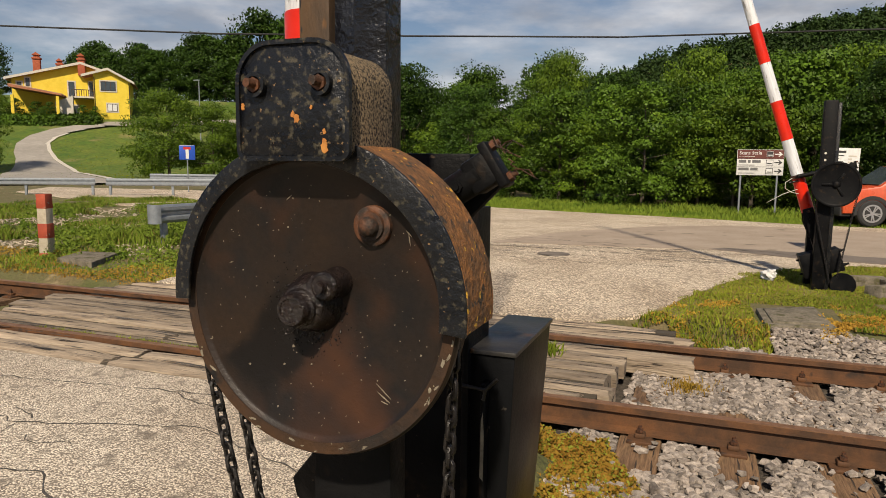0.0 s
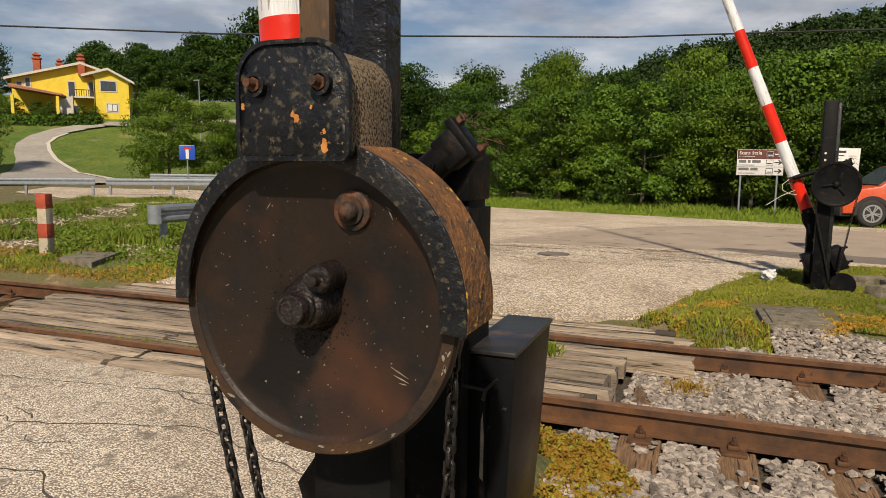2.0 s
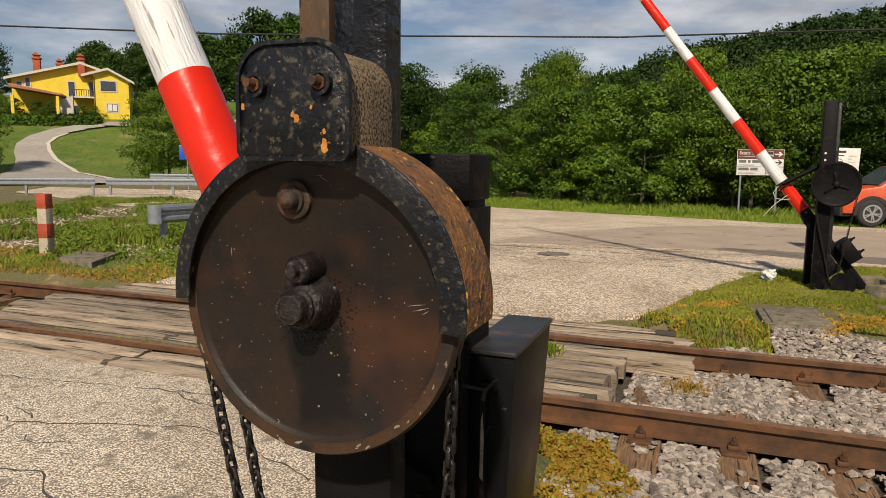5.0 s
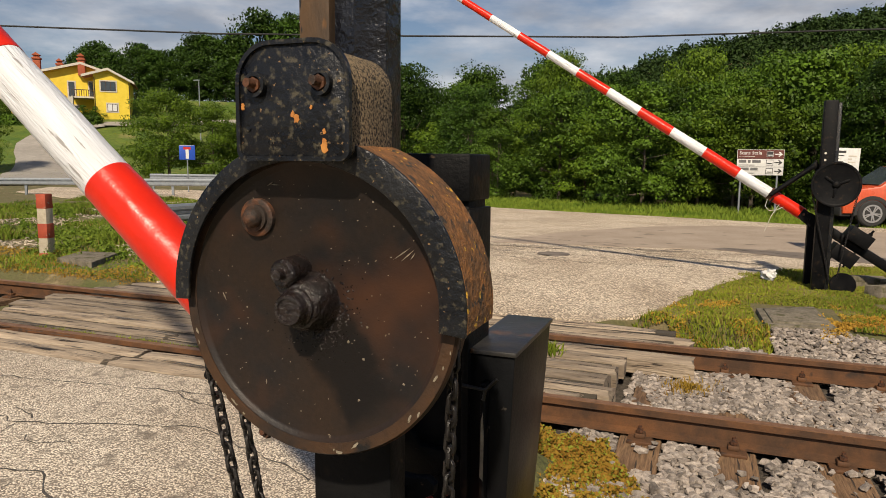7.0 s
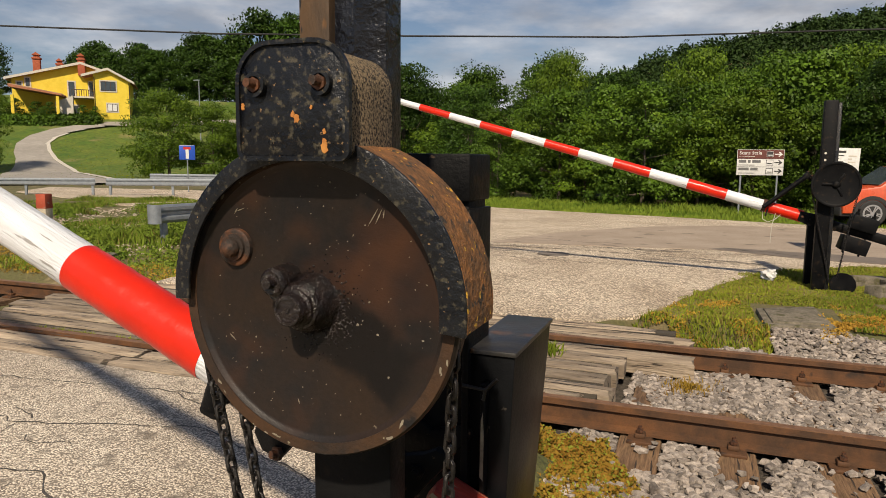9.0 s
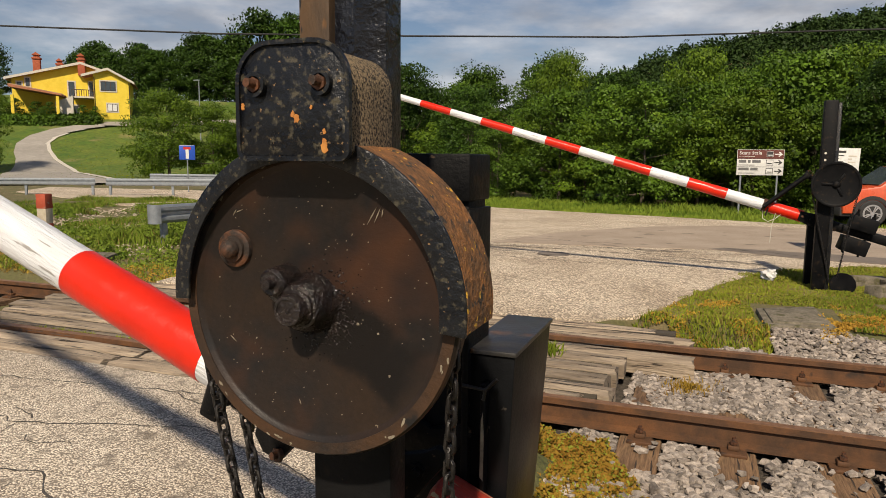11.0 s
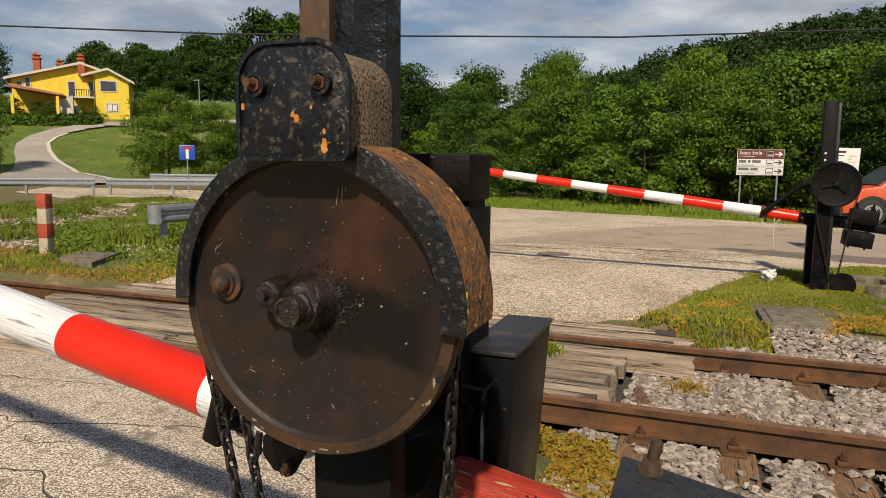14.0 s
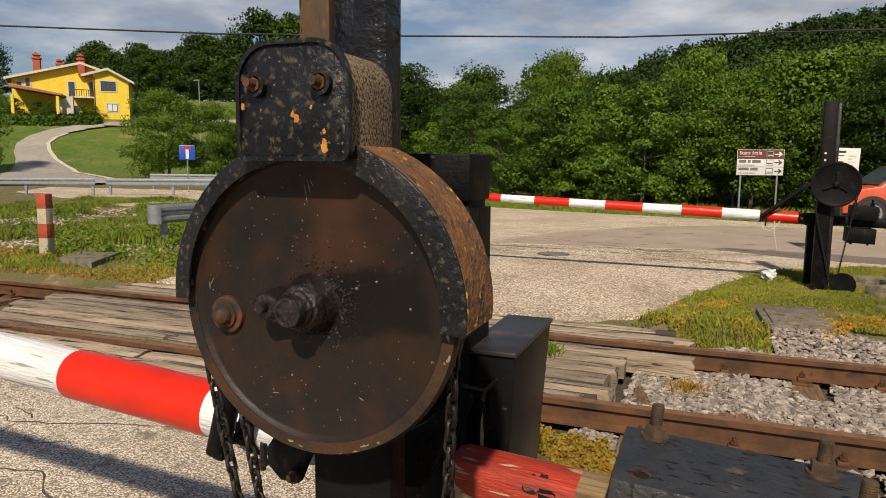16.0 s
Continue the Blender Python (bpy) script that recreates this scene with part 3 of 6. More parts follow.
build_crossing()
# Dark sheets set below the plank tops paint in the shade of the gaps.
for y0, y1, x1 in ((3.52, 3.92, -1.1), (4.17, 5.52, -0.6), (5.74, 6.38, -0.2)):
    sheet("crossing_dirt", [(-6.45, y0), (x1, y0), (x1, y1), (-6.45, y1)], -0.046, GAP_SHADE, "dark sheet added as shade in the gaps between crossing timbers", "dirt")


def build_timber_cracks():
    """Dark splits and knots along the crossing timbers."""
    r = random.Random(41)
    verts, faces = [], []
    for y, w, x0, x1 in ((3.735, 0.2, -6.8, -1.2), (3.965, 0.18, -6.9, -1.1), (4.25, 0.17, -6.5, -0.75), (4.47, 0.2, -6.5, -0.6), (4.71, 0.2, -6.4, -0.65), (4.95, 0.2, -6.6, -0.6), (5.19, 0.2, -6.5, -0.6), (5.43, 0.2, -6.6, -0.1), (5.83, 0.19, -6.5, -0.2), (6.06, 0.2, -6.4, -0.1), (6.29, 0.18, -6.3, -0.4)):
        for i in range(20):
            x, yy, n = r.uniform(x0, x1 - 0.5), y + r.uniform(-0.45, 0.45) * w, r.randint(4, 14)
            o, half = len(verts), r.uniform(0.003, 0.009)
            for k in range(n):
                t = half * math.sin(math.pi * (k + 0.3) / n)
                yy += r.gauss(0, 0.0025)
                verts += [(x + 0.05 * k, yy - t, -0.001), (x + 0.05 * k, yy + t, -0.001)]
                if k:
                    faces.append((o + 2 * k - 2, o + 2 * k, o + 2 * k + 1, o + 2 * k - 1))
    tagged(new("timber_cracks", raw("timber_cracks", verts, faces, CRACK)), "dark splits along the weathered crossing timbers", "crack", kind="stuff")


build_timber_cracks()


def stones(name, n, area, seed, mat, size, label, zf):
    """Loose angular stones, joined: nobody could count them."""
    r = np.random.RandomState(seed)
    f = (1 + 5 ** 0.5) / 2
    base = np.array([(-1, f, 0), (1, f, 0), (-1, -f, 0), (1, -f, 0), (0, -1, f), (0, 1, f), (0, -1, -f), (0, 1, -f), (f, 0, -1), (f, 0, 1), (-f, 0, -1), (-f, 0, 1)]) / 1.9
    tris = np.array([(0, 11, 5), (0, 5, 1), (0, 1, 7), (0, 7, 10), (0, 10, 11), (1, 5, 9), (5, 11, 4), (11, 10, 2), (10, 7, 6), (7, 1, 8), (3, 9, 4), (3, 4, 2), (3, 2, 6), (3, 6, 8), (3, 8, 9), (4, 9, 5), (2, 4, 11), (6, 2, 10), (8, 6, 7), (9, 8, 1)])
    spots = []
    while len(spots) < n:
        x, y = r.uniform(area[0], area[1]), r.uniform(area[2], area[3])
        z = zf(x, y)
        if z is not None:
            spots.append((x, y, z))
    spots = np.array(spots)
    p = base + r.uniform(-0.34, 0.34, (n, 12, 3))
    p = np.clip(p, -r.uniform(0.45, 0.95, (n, 1, 3)), r.uniform(0.45, 0.95, (n, 1, 3)))
    p *= (size * r.uniform(0.55, 1.4, (n, 1)) * np.stack([r.uniform(1.0, 1.7, n), r.uniform(0.75, 1.1, n), r.uniform(0.40, 0.75, n)], 1))[:, None, :]
    a, b = r.uniform(0, 6.283, n), r.uniform(-0.8, 0.8, n)
    y, z = p[:, :, 1] * np.cos(b)[:, None] - p[:, :, 2] * np.sin(b)[:, None], p[:, :, 1] * np.sin(b)[:, None] + p[:, :, 2] * np.cos(b)[:, None]
    x, y = p[:, :, 0] * np.cos(a)[:, None] - y * np.sin(a)[:, None], p[:, :, 0] * np.sin(a)[:, None] + y * np.cos(a)[:, None]
    v = np.stack([x, y, z], 2) + spots[:, None, :]
    me = bpy.data.meshes.new(name)
    k = 20 * n
    me.vertices.add(12 * n), me.loops.add(3 * k), me.polygons.add(k)
    me.vertices.foreach_set("co", v.ravel())
    me.loops.foreach_set("vertex_index", (tris[None] + 12 * np.arange(n)[:, None, None]).astype(np.int32).ravel())
    me.polygons.foreach_set("loop_start", np.arange(0, 3 * k, 3, dtype=np.int32))
    me.polygons.foreach_set("use_smooth", [False] * k)
    me.update()
    me.materials.append(mat)
    return tagged(new(name, me), label, "ballast", kind="stuff")


def bed(x, y):
    for r in RAIL_Y:
        if abs(y - r) < 0.072:
            return None
    k = ((x + 0.295) / 0.545) % 1.0
    away = min(k, 1 - k) * 0.545
    rough = 0.02 * noise.noise((x * 2.2, y * 2.2, 3.0))
    if away < 0.135 and 3.575 < y < 4.1:
        return None if random.random() < 0.985 else -0.15
    if away < 0.13 and 4.1 < y < 6.33:
        cover = noise.noise((x * 1.7, y * 1.7, 9.0))
        if cover < -0.12:
            return None
    if x < -0.45 and y > 4.1:
        return None
    if x < -0.05 and 5.30 < y < 5.56:
        return None
    if y > 6.3 + 0.25 * noise.noise((x * 1.5, 0, 0)) and x < 0.62:
        return None
    if y > 6.85 + 0.2 * noise.noise((x * 1.5, 0, 4)):
        return None
    if x < -0.26 + 0.45 * (3.4 - y) and y < 3.9 and noise.noise((x * 3.2, y * 3.2, 0)) > -0.2:
        return None
    low = 0.006
    return -0.185 - low + 0.13 * smooth_step(6.4, 6.95, y) + rough + random.uniform(0, 0.032)


random.seed(3)
stones("ballast", 34000, (-0.75, 4.2, 2.75, 7.2), 3, STONE, 0.0265, "grey broken limestone ballast", bed)

# ---- barriers ----
CHAIN_LINK = None


def link_mesh():
    global CHAIN_LINK
    if CHAIN_LINK is None:
        bm = bmesh.new()
        pts = []
        n = 14
        for i in range(n):
            a = 2 * math.pi * i / n
            pts.append(Vector((0.0085 * math.cos(a), 0, 0.0085 * math.sin(a) + (0.0085 if math.sin(a) >= 0 else -0.0085))))
        rings = []
        for i, p in enumerate(pts):
            t = (pts[(i + 1) % n] - pts[i - 1]).normalized()
            s = Vector((0, 1, 0)).cross(t)
            rings.append([bm.verts.new(p + (s * math.cos(b) + Vector((0, 1, 0)) * math.sin(b)) * 0.0042) for b in (0, 1.05, 2.09, 3.14, 4.19, 5.24)])
        for i in range(n):
            a, b = rings[i], rings[(i + 1) % n]
            for j in range(6):
                bm.faces.new((a[j], a[(j + 1) % 6], b[(j + 1) % 6], b[j]))
        bmesh.ops.recalc_face_normals(bm, faces=bm.faces)
        CHAIN_LINK = mesh("link", bm, CHAIN, 60)
    return CHAIN_LINK


def hang_chain(parent, a, b, sag=0.0):
    """A chain as one part; its links are pieces of it."""
    a, b = Vector(a), Vector(b)
    chain = new("chain")
    chain.parent = parent
    tagged(chain, label="black greasy link chain")
    d = b - a
    n = max(2, int(d.length / 0.0235))
    quat = d.to_track_quat("Z", "Y").to_matrix().to_4x4()
    rnd = random.Random(n)
    for i in range(n):
        k = (i + 0.5) / n
        p = a + d * k + Vector((sag * math.sin(math.pi * k), 0, 0))
        ob = new("link", link_mesh())
        ob.parent = chain
        ob.matrix_local = Matrix.Translation(p) @ quat @ pose(0, 0, 0, 0, 0, 90 * (i % 2) + rnd.uniform(-18, 18))
    return chain


def arc_band(bm, r0, r1, y0, y1, a0, a1, seg=48):
    """A curved bar: ring sector from angle a0 to a1 in the xz plane."""
    secs = []
    for i in range(seg + 1):
        a = radians(a0 + (a1 - a0) * i / seg)
        c, s = math.cos(a), math.sin(a)
        secs.append([bm.verts.new((r * c, y, r * s)) for r, y in ((r0, y0), (r1, y0), (r1, y1), (r0, y1))])
    for p, q in zip(secs, secs[1:]):
        for j in range(4):
            bm.faces.new((p[j], p[(j + 1) % 4], q[(j + 1) % 4], q[j]))
    bm.faces.new(secs[0]), bm.faces.new(list(reversed(secs[-1])))
    bmesh.ops.recalc_face_normals(bm, faces=bm.faces)


def bolt(bm, at, along, r=0.012, head=0.010, shank=0.012):
    at, along = Vector(at), Vector(along).normalized()
    rod(bm, at, at + along * head, r, seg=6)
    rod(bm, at + along * head, at + along * (head + shank), r * 0.55, seg=10)


def build_columns(b, height_front, rear_top):
    for x0, x1, mat, label in ((-0.100, -0.036, RUSTY_BLACK, "rust-streaked black steel flange"), (0.012, 0.076, LUMPY, "black steel flange with lumpy paint")):
        bm = bmesh.new()
        box(bm, x0, x1, 0.115, 0.181, 1.30, height_front, 0.005)
        part("column_flange", bm, mat, b, label)
    bm = bmesh.new()
    box(bm, -0.036, 0.012, 0.135, 0.165, 1.30, height_front)
    part("column_web", bm, LUMPY, b)
    bm = bmesh.new()
    box(bm, -0.082, 0.084, 0.115, 0.185, -0.1, 1.30, 0.005)
    part("column_base", bm, BLACK_PLAIN, b)
    bm = bmesh.new()
    box(bm, -0.085, 0.090, 0.53, 0.66, -0.1, rear_top, 0.006)
    part("rear_column", bm, BLACK_PLAIN, b)
    bm = bmesh.new()
    box(bm, -0.13, 0.13, 0.10, 0.70, -0.12, -0.03, 0.01)
    part("foot", bm, BLACK_PLAIN, b)


def build_drum(b, axle, detailed):
    """The turning chain drum with its hub, pin and the crank behind the column; turns about its own y axis."""
    bm = bmesh.new()
    lathe(bm, [(0.004, 0.0005), (0.004, 0.231), (0.002, 0.236), (-0.003, 0.241), (-0.004, 0.245), (-0.003, 0.262), (0.000, 0.2655), (0.003, 0.2665), (0.012, 0.2660), (0.018, 0.258), (0.028, 0.226), (0.052, 0.226), (0.062, 0.253), (0.074, 0.255), (0.076, 0.249), (0.076, 0.0005)], 96)
    drum = part("drum", bm, DISC if detailed else BLACK_PLAIN, b, "round oil-stained brown iron chain drum" if detailed else "round black iron chain drum")
    if detailed:
        bm = bmesh.new()
        arc_band(bm, 0.2425, 0.2620, -0.0048, 0.0, 0, 360, 96)
        part("rim_band", bm, RIM, drum, "rusted worn rim")
        bm = bmesh.new()
        lathe(bm, [(0.006, 0.0005), (0.006, 0.054), (-0.006, 0.050), (-0.020, 0.045), (-0.034, 0.041), (-0.042, 0.036), (-0.044, 0.032), (-0.050, 0.0315), (-0.053, 0.028), (-0.056, 0.0265), (-0.069, 0.0265), (-0.073, 0.024), (-0.073, 0.0195), (-0.071, 0.0185), (-0.071, 0.004), (-0.073, 0.003), (-0.073, 0.0005)][::-1], 40)
        for v in bm.verts:
            if -0.048 < v.co.y < 0.0:
                v.co += Vector((v.co.x, 0, v.co.z)).normalized() * 0.004 * noise.noise(v.co * 60)
        bmesh.ops.translate(bm, verts=bm.verts, vec=(0.004, 0, 0.0))
        part("axle_hub", bm, GREASE, drum, "greasy black axle hub")
        bm = bmesh.new()
        a = radians(-10)
        cx, cz = 0.064 * math.cos(a), 0.064 * math.sin(a)
        for p, q, r, r2 in (((cx, 0.006, cz), (cx, -0.045, cz), 0.027, 0.024), ((cx, -0.045, cz), (cx, -0.050, cz), 0.024, 0.019), ((cx, -0.05, cz), (cx, -0.064, cz), 0.010, 0.0085)):
            rod(bm, p, q, r, r2, 24)
        box(bm, 0.0, cx, -0.040, 0.004, -0.018, 0.020, 0.006)
        part("crank_boss", bm, GREASE, drum, "greasy lobed crank boss")
        # beads of old grease thrown out round the hub
        g = random.Random(52)
        bm = bmesh.new()
        for i in range(330):
            t = math.pi + g.gauss(0, 0.95)
            rr, s = 0.045 + abs(g.gauss(0, 0.030)), g.uniform(0.0008, 0.0028)
            s *= 1.35 - min(1.0, (rr - 0.045) / 0.07)
            bmesh.ops.create_cone(bm, cap_ends=True, segments=6, radius1=s, radius2=s * 0.45, depth=0.0026, matrix=Matrix.Translation((rr * math.cos(t), 0.0035, rr * math.sin(t))) @ pose(0, 0, 0, 90, 0, g.uniform(0, 60)))
        tagged(part("grease_splatter", bm, GREASE, drum, "beads of thrown black grease"), "beads of thrown black grease", kind="stuff")
        bm = bmesh.new()
        lathe(bm, [(0.006, 0.0005), (0.006, 0.034), (-0.004, 0.033), (-0.006, 0.030), (-0.006, 0.024), (-0.011, 0.023), (-0.012, 0.0005)][::-1], 32)
        bmesh.ops.translate(bm, verts=bm.verts, vec=(0.180, 0, 0))
        part("pin_washer", bm, BOLT_RUST, drum, "rusty brown washer")
        bm = bmesh.new()
        lathe(bm, [(-0.010, 0.0005), (-0.010, 0.017), (-0.021, 0.0165), (-0.026, 0.013), (-0.030, 0.006), (-0.031, 0.0005)][::-1], 12)
        bmesh.ops.translate(bm, verts=bm.verts, vec=(0.180, 0, 0))
        part("pin_bolt", bm, BOLT_RUST, drum, "domed bolt head")
        # flaking pale paint along the rim, scratches and scars on the face
        r = random.Random(21)
        for a, k in ((-72, 4), (-58, 4), (-40, 4), (-18, 3), (-88, 3), (160, 2), (190, 3), (215, 3), (240, 3), (100, 3), (75, 2)):
            for i in range(k):
                t, rr, s = radians(a + r.uniform(-8, 8)), 0.2545 + r.uniform(-0.006, 0.006), r.uniform(0.35, 0.95)
                bm = bmesh.new()
                out = [(0.0035 * s * math.cos(w) * r.uniform(0.4, 1.2), 0.009 * s * math.sin(w) * r.uniform(0.5, 1.3)) for w in [q * 0.785 for q in range(8)]]
                prism(bm, out, -0.0054, -0.0025, "xz")
                bmesh.ops.transform(bm, matrix=Matrix.Translation((rr * math.cos(t), 0, rr * math.sin(t))) @ pose(0, 0, 0, 0, -math.degrees(t) + r.uniform(-25, 25), 0), verts=bm.verts)
                part("paint_flake", bm, OLD_PAINT, drum, "flaking pale old paint", 0)
        for i in range(85):
            t, rr, s = r.uniform(0, 6.28), 0.22 * math.sqrt(r.uniform(0.08, 1)), r.uniform(0.0005, 0.0011) * (2.2 if i % 11 == 0 else 1.0)
            bm = bmesh.new()
            out = [(rr * math.cos(t) + s * math.cos(w) * r.uniform(0.6, 1.5), rr * math.sin(t) + s * math.sin(w) * r.uniform(0.6, 1.5)) for w in [q * 1.05 for q in range(6)]]
            prism(bm, out, 0.0026, 0.0044, "xz")
            part("paint_chip", bm, OLD_PAINT, drum, "", 0)
        for x, z, turn, w in ((-0.030, -0.196, 86, 0.030), (-0.022, -0.189, 92, 0.036), (-0.036, -0.203, 70, 0.014), (0.205, -0.062, 130, 0.020), (0.212, -0.055, 95, 0.014), (0.17, 0.02, 20, 0.012), (0.11, 0.15, 10, 0.016), (-0.06, 0.17, 40, 0.010)):
            a0 = Matrix.Translation((x, 0, z))
            bm = bmesh.new()
            prism(bm, [(-w / 2, 0), (0, 0.0010), (w / 2, 0), (0, -0.0010)], 0.0028, 0.0045, "xz")
            bmesh.ops.transform(bm, matrix=a0 @ pose(0, 0, 0, 0, turn, 0), verts=bm.verts)
            part("scratch", bm, OLD_PAINT, drum, "bright scratch", 0)
    else:
        bm = bmesh.new()
        lathe(bm, [(0.006, 0.0005), (0.006, 0.05), (-0.02, 0.035), (-0.028, 0.02), (-0.028, 0.0005)][::-1], 24)
        part("axle_hub", bm, BLACK_PLAIN, drum)
        for a in (20, 140, 260):
            bm = bmesh.new()
            box(bm, 0.02, 0.15, -0.012, 0.006, -0.012, 0.012, 0.004)
            bmesh.ops.transform(bm, matrix=pose(0, 0, 0, 0, -a, 0), verts=bm.verts)
            part("rib", bm, BLACK_PLAIN, drum)
    bm = bmesh.new()
    rod(bm, (0, 0.07, 0), (0, 0.335, 0), 0.026, seg=20)
    part("shaft", bm, BLACK_PLAIN, drum)
    drum.location = axle
    return drum


def skin(bm, s0, s1, offset, radius, lift):
    """A boom's wrapped skin from s0 to s1 along -x: nearly round, dented and wrinkled, closed at both ends."""
    seg, n = 36, max(2, int((s1 - s0) / 0.018))
    rings = []
    for i in range(n + 1):
        q = s0 + (s1 - s0) * i / n
        ring = []
        for j in range(seg):
            a = 2 * math.pi * j / seg
            c, d = math.cos(a), math.sin(a)
            r = radius(q) + lift + 0.0022 * noise.noise((q * 5, c * 1.2, d * 1.2)) + 0.0016 * noise.noise((q * 26, c * 2.2 + 4, d * 2.2))
            ring.append(bm.verts.new((-q, r * c, offset + r * d)))
        rings.append(ring)
    for p, q in zip(rings, rings[1:]):
        for j in range(seg):
            k = (j + 1) % seg
            bm.faces.new((p[j], q[j], q[k], p[k]))
    bm.faces.new(rings[0]), bm.faces.new(rings[-1])
    bmesh.ops.recalc_face_normals(bm, faces=bm.faces)


def build_boom(b, pivot, offset, first, reach, near):
    """The striped boom with clamp, fork and counterweights; its own origin is the pivot and its tip points to -x."""
    length, r0, r1 = 6.6, 0.074, 0.042

    def radius(s):
        return r0 + (r1 - r0) * s / length
    bm = bmesh.new()
    skin(bm, 0.10, length, offset, radius, 0.0)
    boom = part("boom", bm, WHITE, b, "white barrier boom with red bands and tape wrinkles")
    s = first
    if not near:
        bm = bmesh.new()
        skin(bm, 0.095, 0.54, offset, radius, 0.0016)
        part("red_band", bm, RED, boom)
    while s < length:
        e = min(s + reach, length)
        bm = bmesh.new()
        skin(bm, s, e, offset, radius, 0.0016)
        part("red_band", bm, RED, boom)
        s += 2 * reach
    # timber butt that runs to the counterweights
    bm = bmesh.new()
    box(bm, 0.252 if near else -0.20, 1.18, -0.060, 0.060, offset - 0.058, offset + 0.058, 0.034)
    part("boom_butt", bm, PEELING if near else BLACK_PLAIN, boom, "peeling red-painted timber butt" if near else "black timber butt")
    # fork plates round the pivot
    for y in (-0.085, 0.075):
        bm = bmesh.new()
        if near:
            cast = [(-0.178, -0.092), (-0.194, -0.120), (-0.188, -0.165), (-0.150, -0.195), (-0.100, -0.190), (-0.075, -0.120), (-0.04, -0.075), (0.10, -0.075), (0.17, -0.130), (0.215, -0.120), (0.235, -0.090), (0.258, -0.005), (0.274, 0.046), (0.262, 0.064), (0.236, 0.062), (0.215, 0.036), (0.175, 0.006), (0.10, 0.024), (0.03, 0.040), (-0.05, -0.020), (-0.10, -0.072)]
            prism(bm, cast, y - 0.012, y + 0.016, "xz", 0.006)
        else:
            prism(bm, [(-0.14, offset - 0.06), (-0.14, offset + 0.06), (-0.06, 0.06), (0.05, 0.07), (0.24, offset + 0.07), (0.30, offset + 0.03), (0.30, offset - 0.06), (0.02, offset - 0.085)], y, y + 0.012, "xz", 0.003)
        part("fork_plate", bm, BLACK_PLAIN, boom)
    for x, z in ((0.0, 0.0), (0.220, -0.006), (-0.105, -0.172)) if near else ((0.0, 0.0), (0.22, offset + 0.03), (-0.10, offset)):
        bm = bmesh.new()
        bolt(bm, (x, -0.097 if near else -0.085, z), (-0.35 if near and x < 0 else 0, -1, 0), 0.018, 0.012, 0.012)
        part("fork_bolt", bm, BOLT_RUST if x < 0 else BLACK_PLAIN, boom)
    # clamp for the connecting rod
    bm = bmesh.new()
    arc_band(bm, 0.0745, 0.084, -0.022, 0.022, 0, 360, 28)
    bmesh.ops.transform(bm, matrix=Matrix.Translation((-0.27 if near else -0.55, 0, offset)) @ pose(0, 0, 0, 0, 0, 90), verts=bm.verts)
    part("rod_clamp", bm, GREASE if near else BOLT_RUST, boom, "greasy black clamp")
    bm = bmesh.new()
    x = -0.27 if near else -0.55
    box(bm, x - 0.02, x + 0.02, -0.10, -0.07, offset - 0.03, offset + 0.03, 0.008)
    rod(bm, (x, -0.13 if near else -0.195, offset), (x, -0.07, offset), 0.012, seg=12)
    part("clamp_lug", bm, BLACK_PLAIN, boom)
    bm = bmesh.new()
    low = 0.07 if near else 0.10
    bolt(bm, (x + 0.05, -0.07, offset - low + 0.005), (0, 0, -1), 0.014, 0.014, 0.012)
    rod(bm, (x + 0.05, -0.07, offset - low), (x + 0.05, -0.07, offset - 0.02), 0.010, seg=10)
    part("clamp_bolt", bm, CHAIN, boom)
    # counterweights and their threaded bolts
    for name, z0, z1 in (("counterweight", offset + 0.055, offset + 0.14), ("counterweight", offset - 0.25, offset - 0.07)):
        bm = bmesh.new()
        if near:
            box(bm, 0.62, 1.10, -0.145, 0.145, z0 - 0.03, z1 - 0.003, 0.006)
        else:
            box(bm, 0.40 if z1 < 0.1 - 0.1 else 0.42, 0.70, -0.15, 0.13, z0 if z0 < offset else offset + 0.03, z1 if z0 < offset else offset + 0.2, 0.008)
        part(name, bm, WEIGHT if near else BLACK_PLAIN, boom, "chipped black iron counterweight")
    top = offset + 0.137 if near else offset + 0.2
    for x, y in (((0.685, 0.105), (1.015, 0.09), (1.06, -0.075)) if near else ((0.47, 0.0), (0.65, 0.0))):
        bm = bmesh.new()
        rod(bm, (x, y, offset - 0.28), (x, y, top + 0.075), 0.0125, seg=14)
        for i in range(9):
            z = top + 0.034 + 0.0045 * i
            rod(bm, (x, y, z), (x, y, z + 0.002), 0.0142, seg=14)
        stud = part("threaded_stud", bm, STUD if near else BLACK_PLAIN, boom, "rusty threaded stud")
        bm = bmesh.new()
        rod(bm, (x, y, top), (x, y, top + 0.006), 0.030, seg=18)
        rod(bm, (x, y, top + 0.006), (x, y, top + 0.030), 0.025, seg=6)
        part("nut", bm, STUD if near else BLACK_PLAIN, boom)
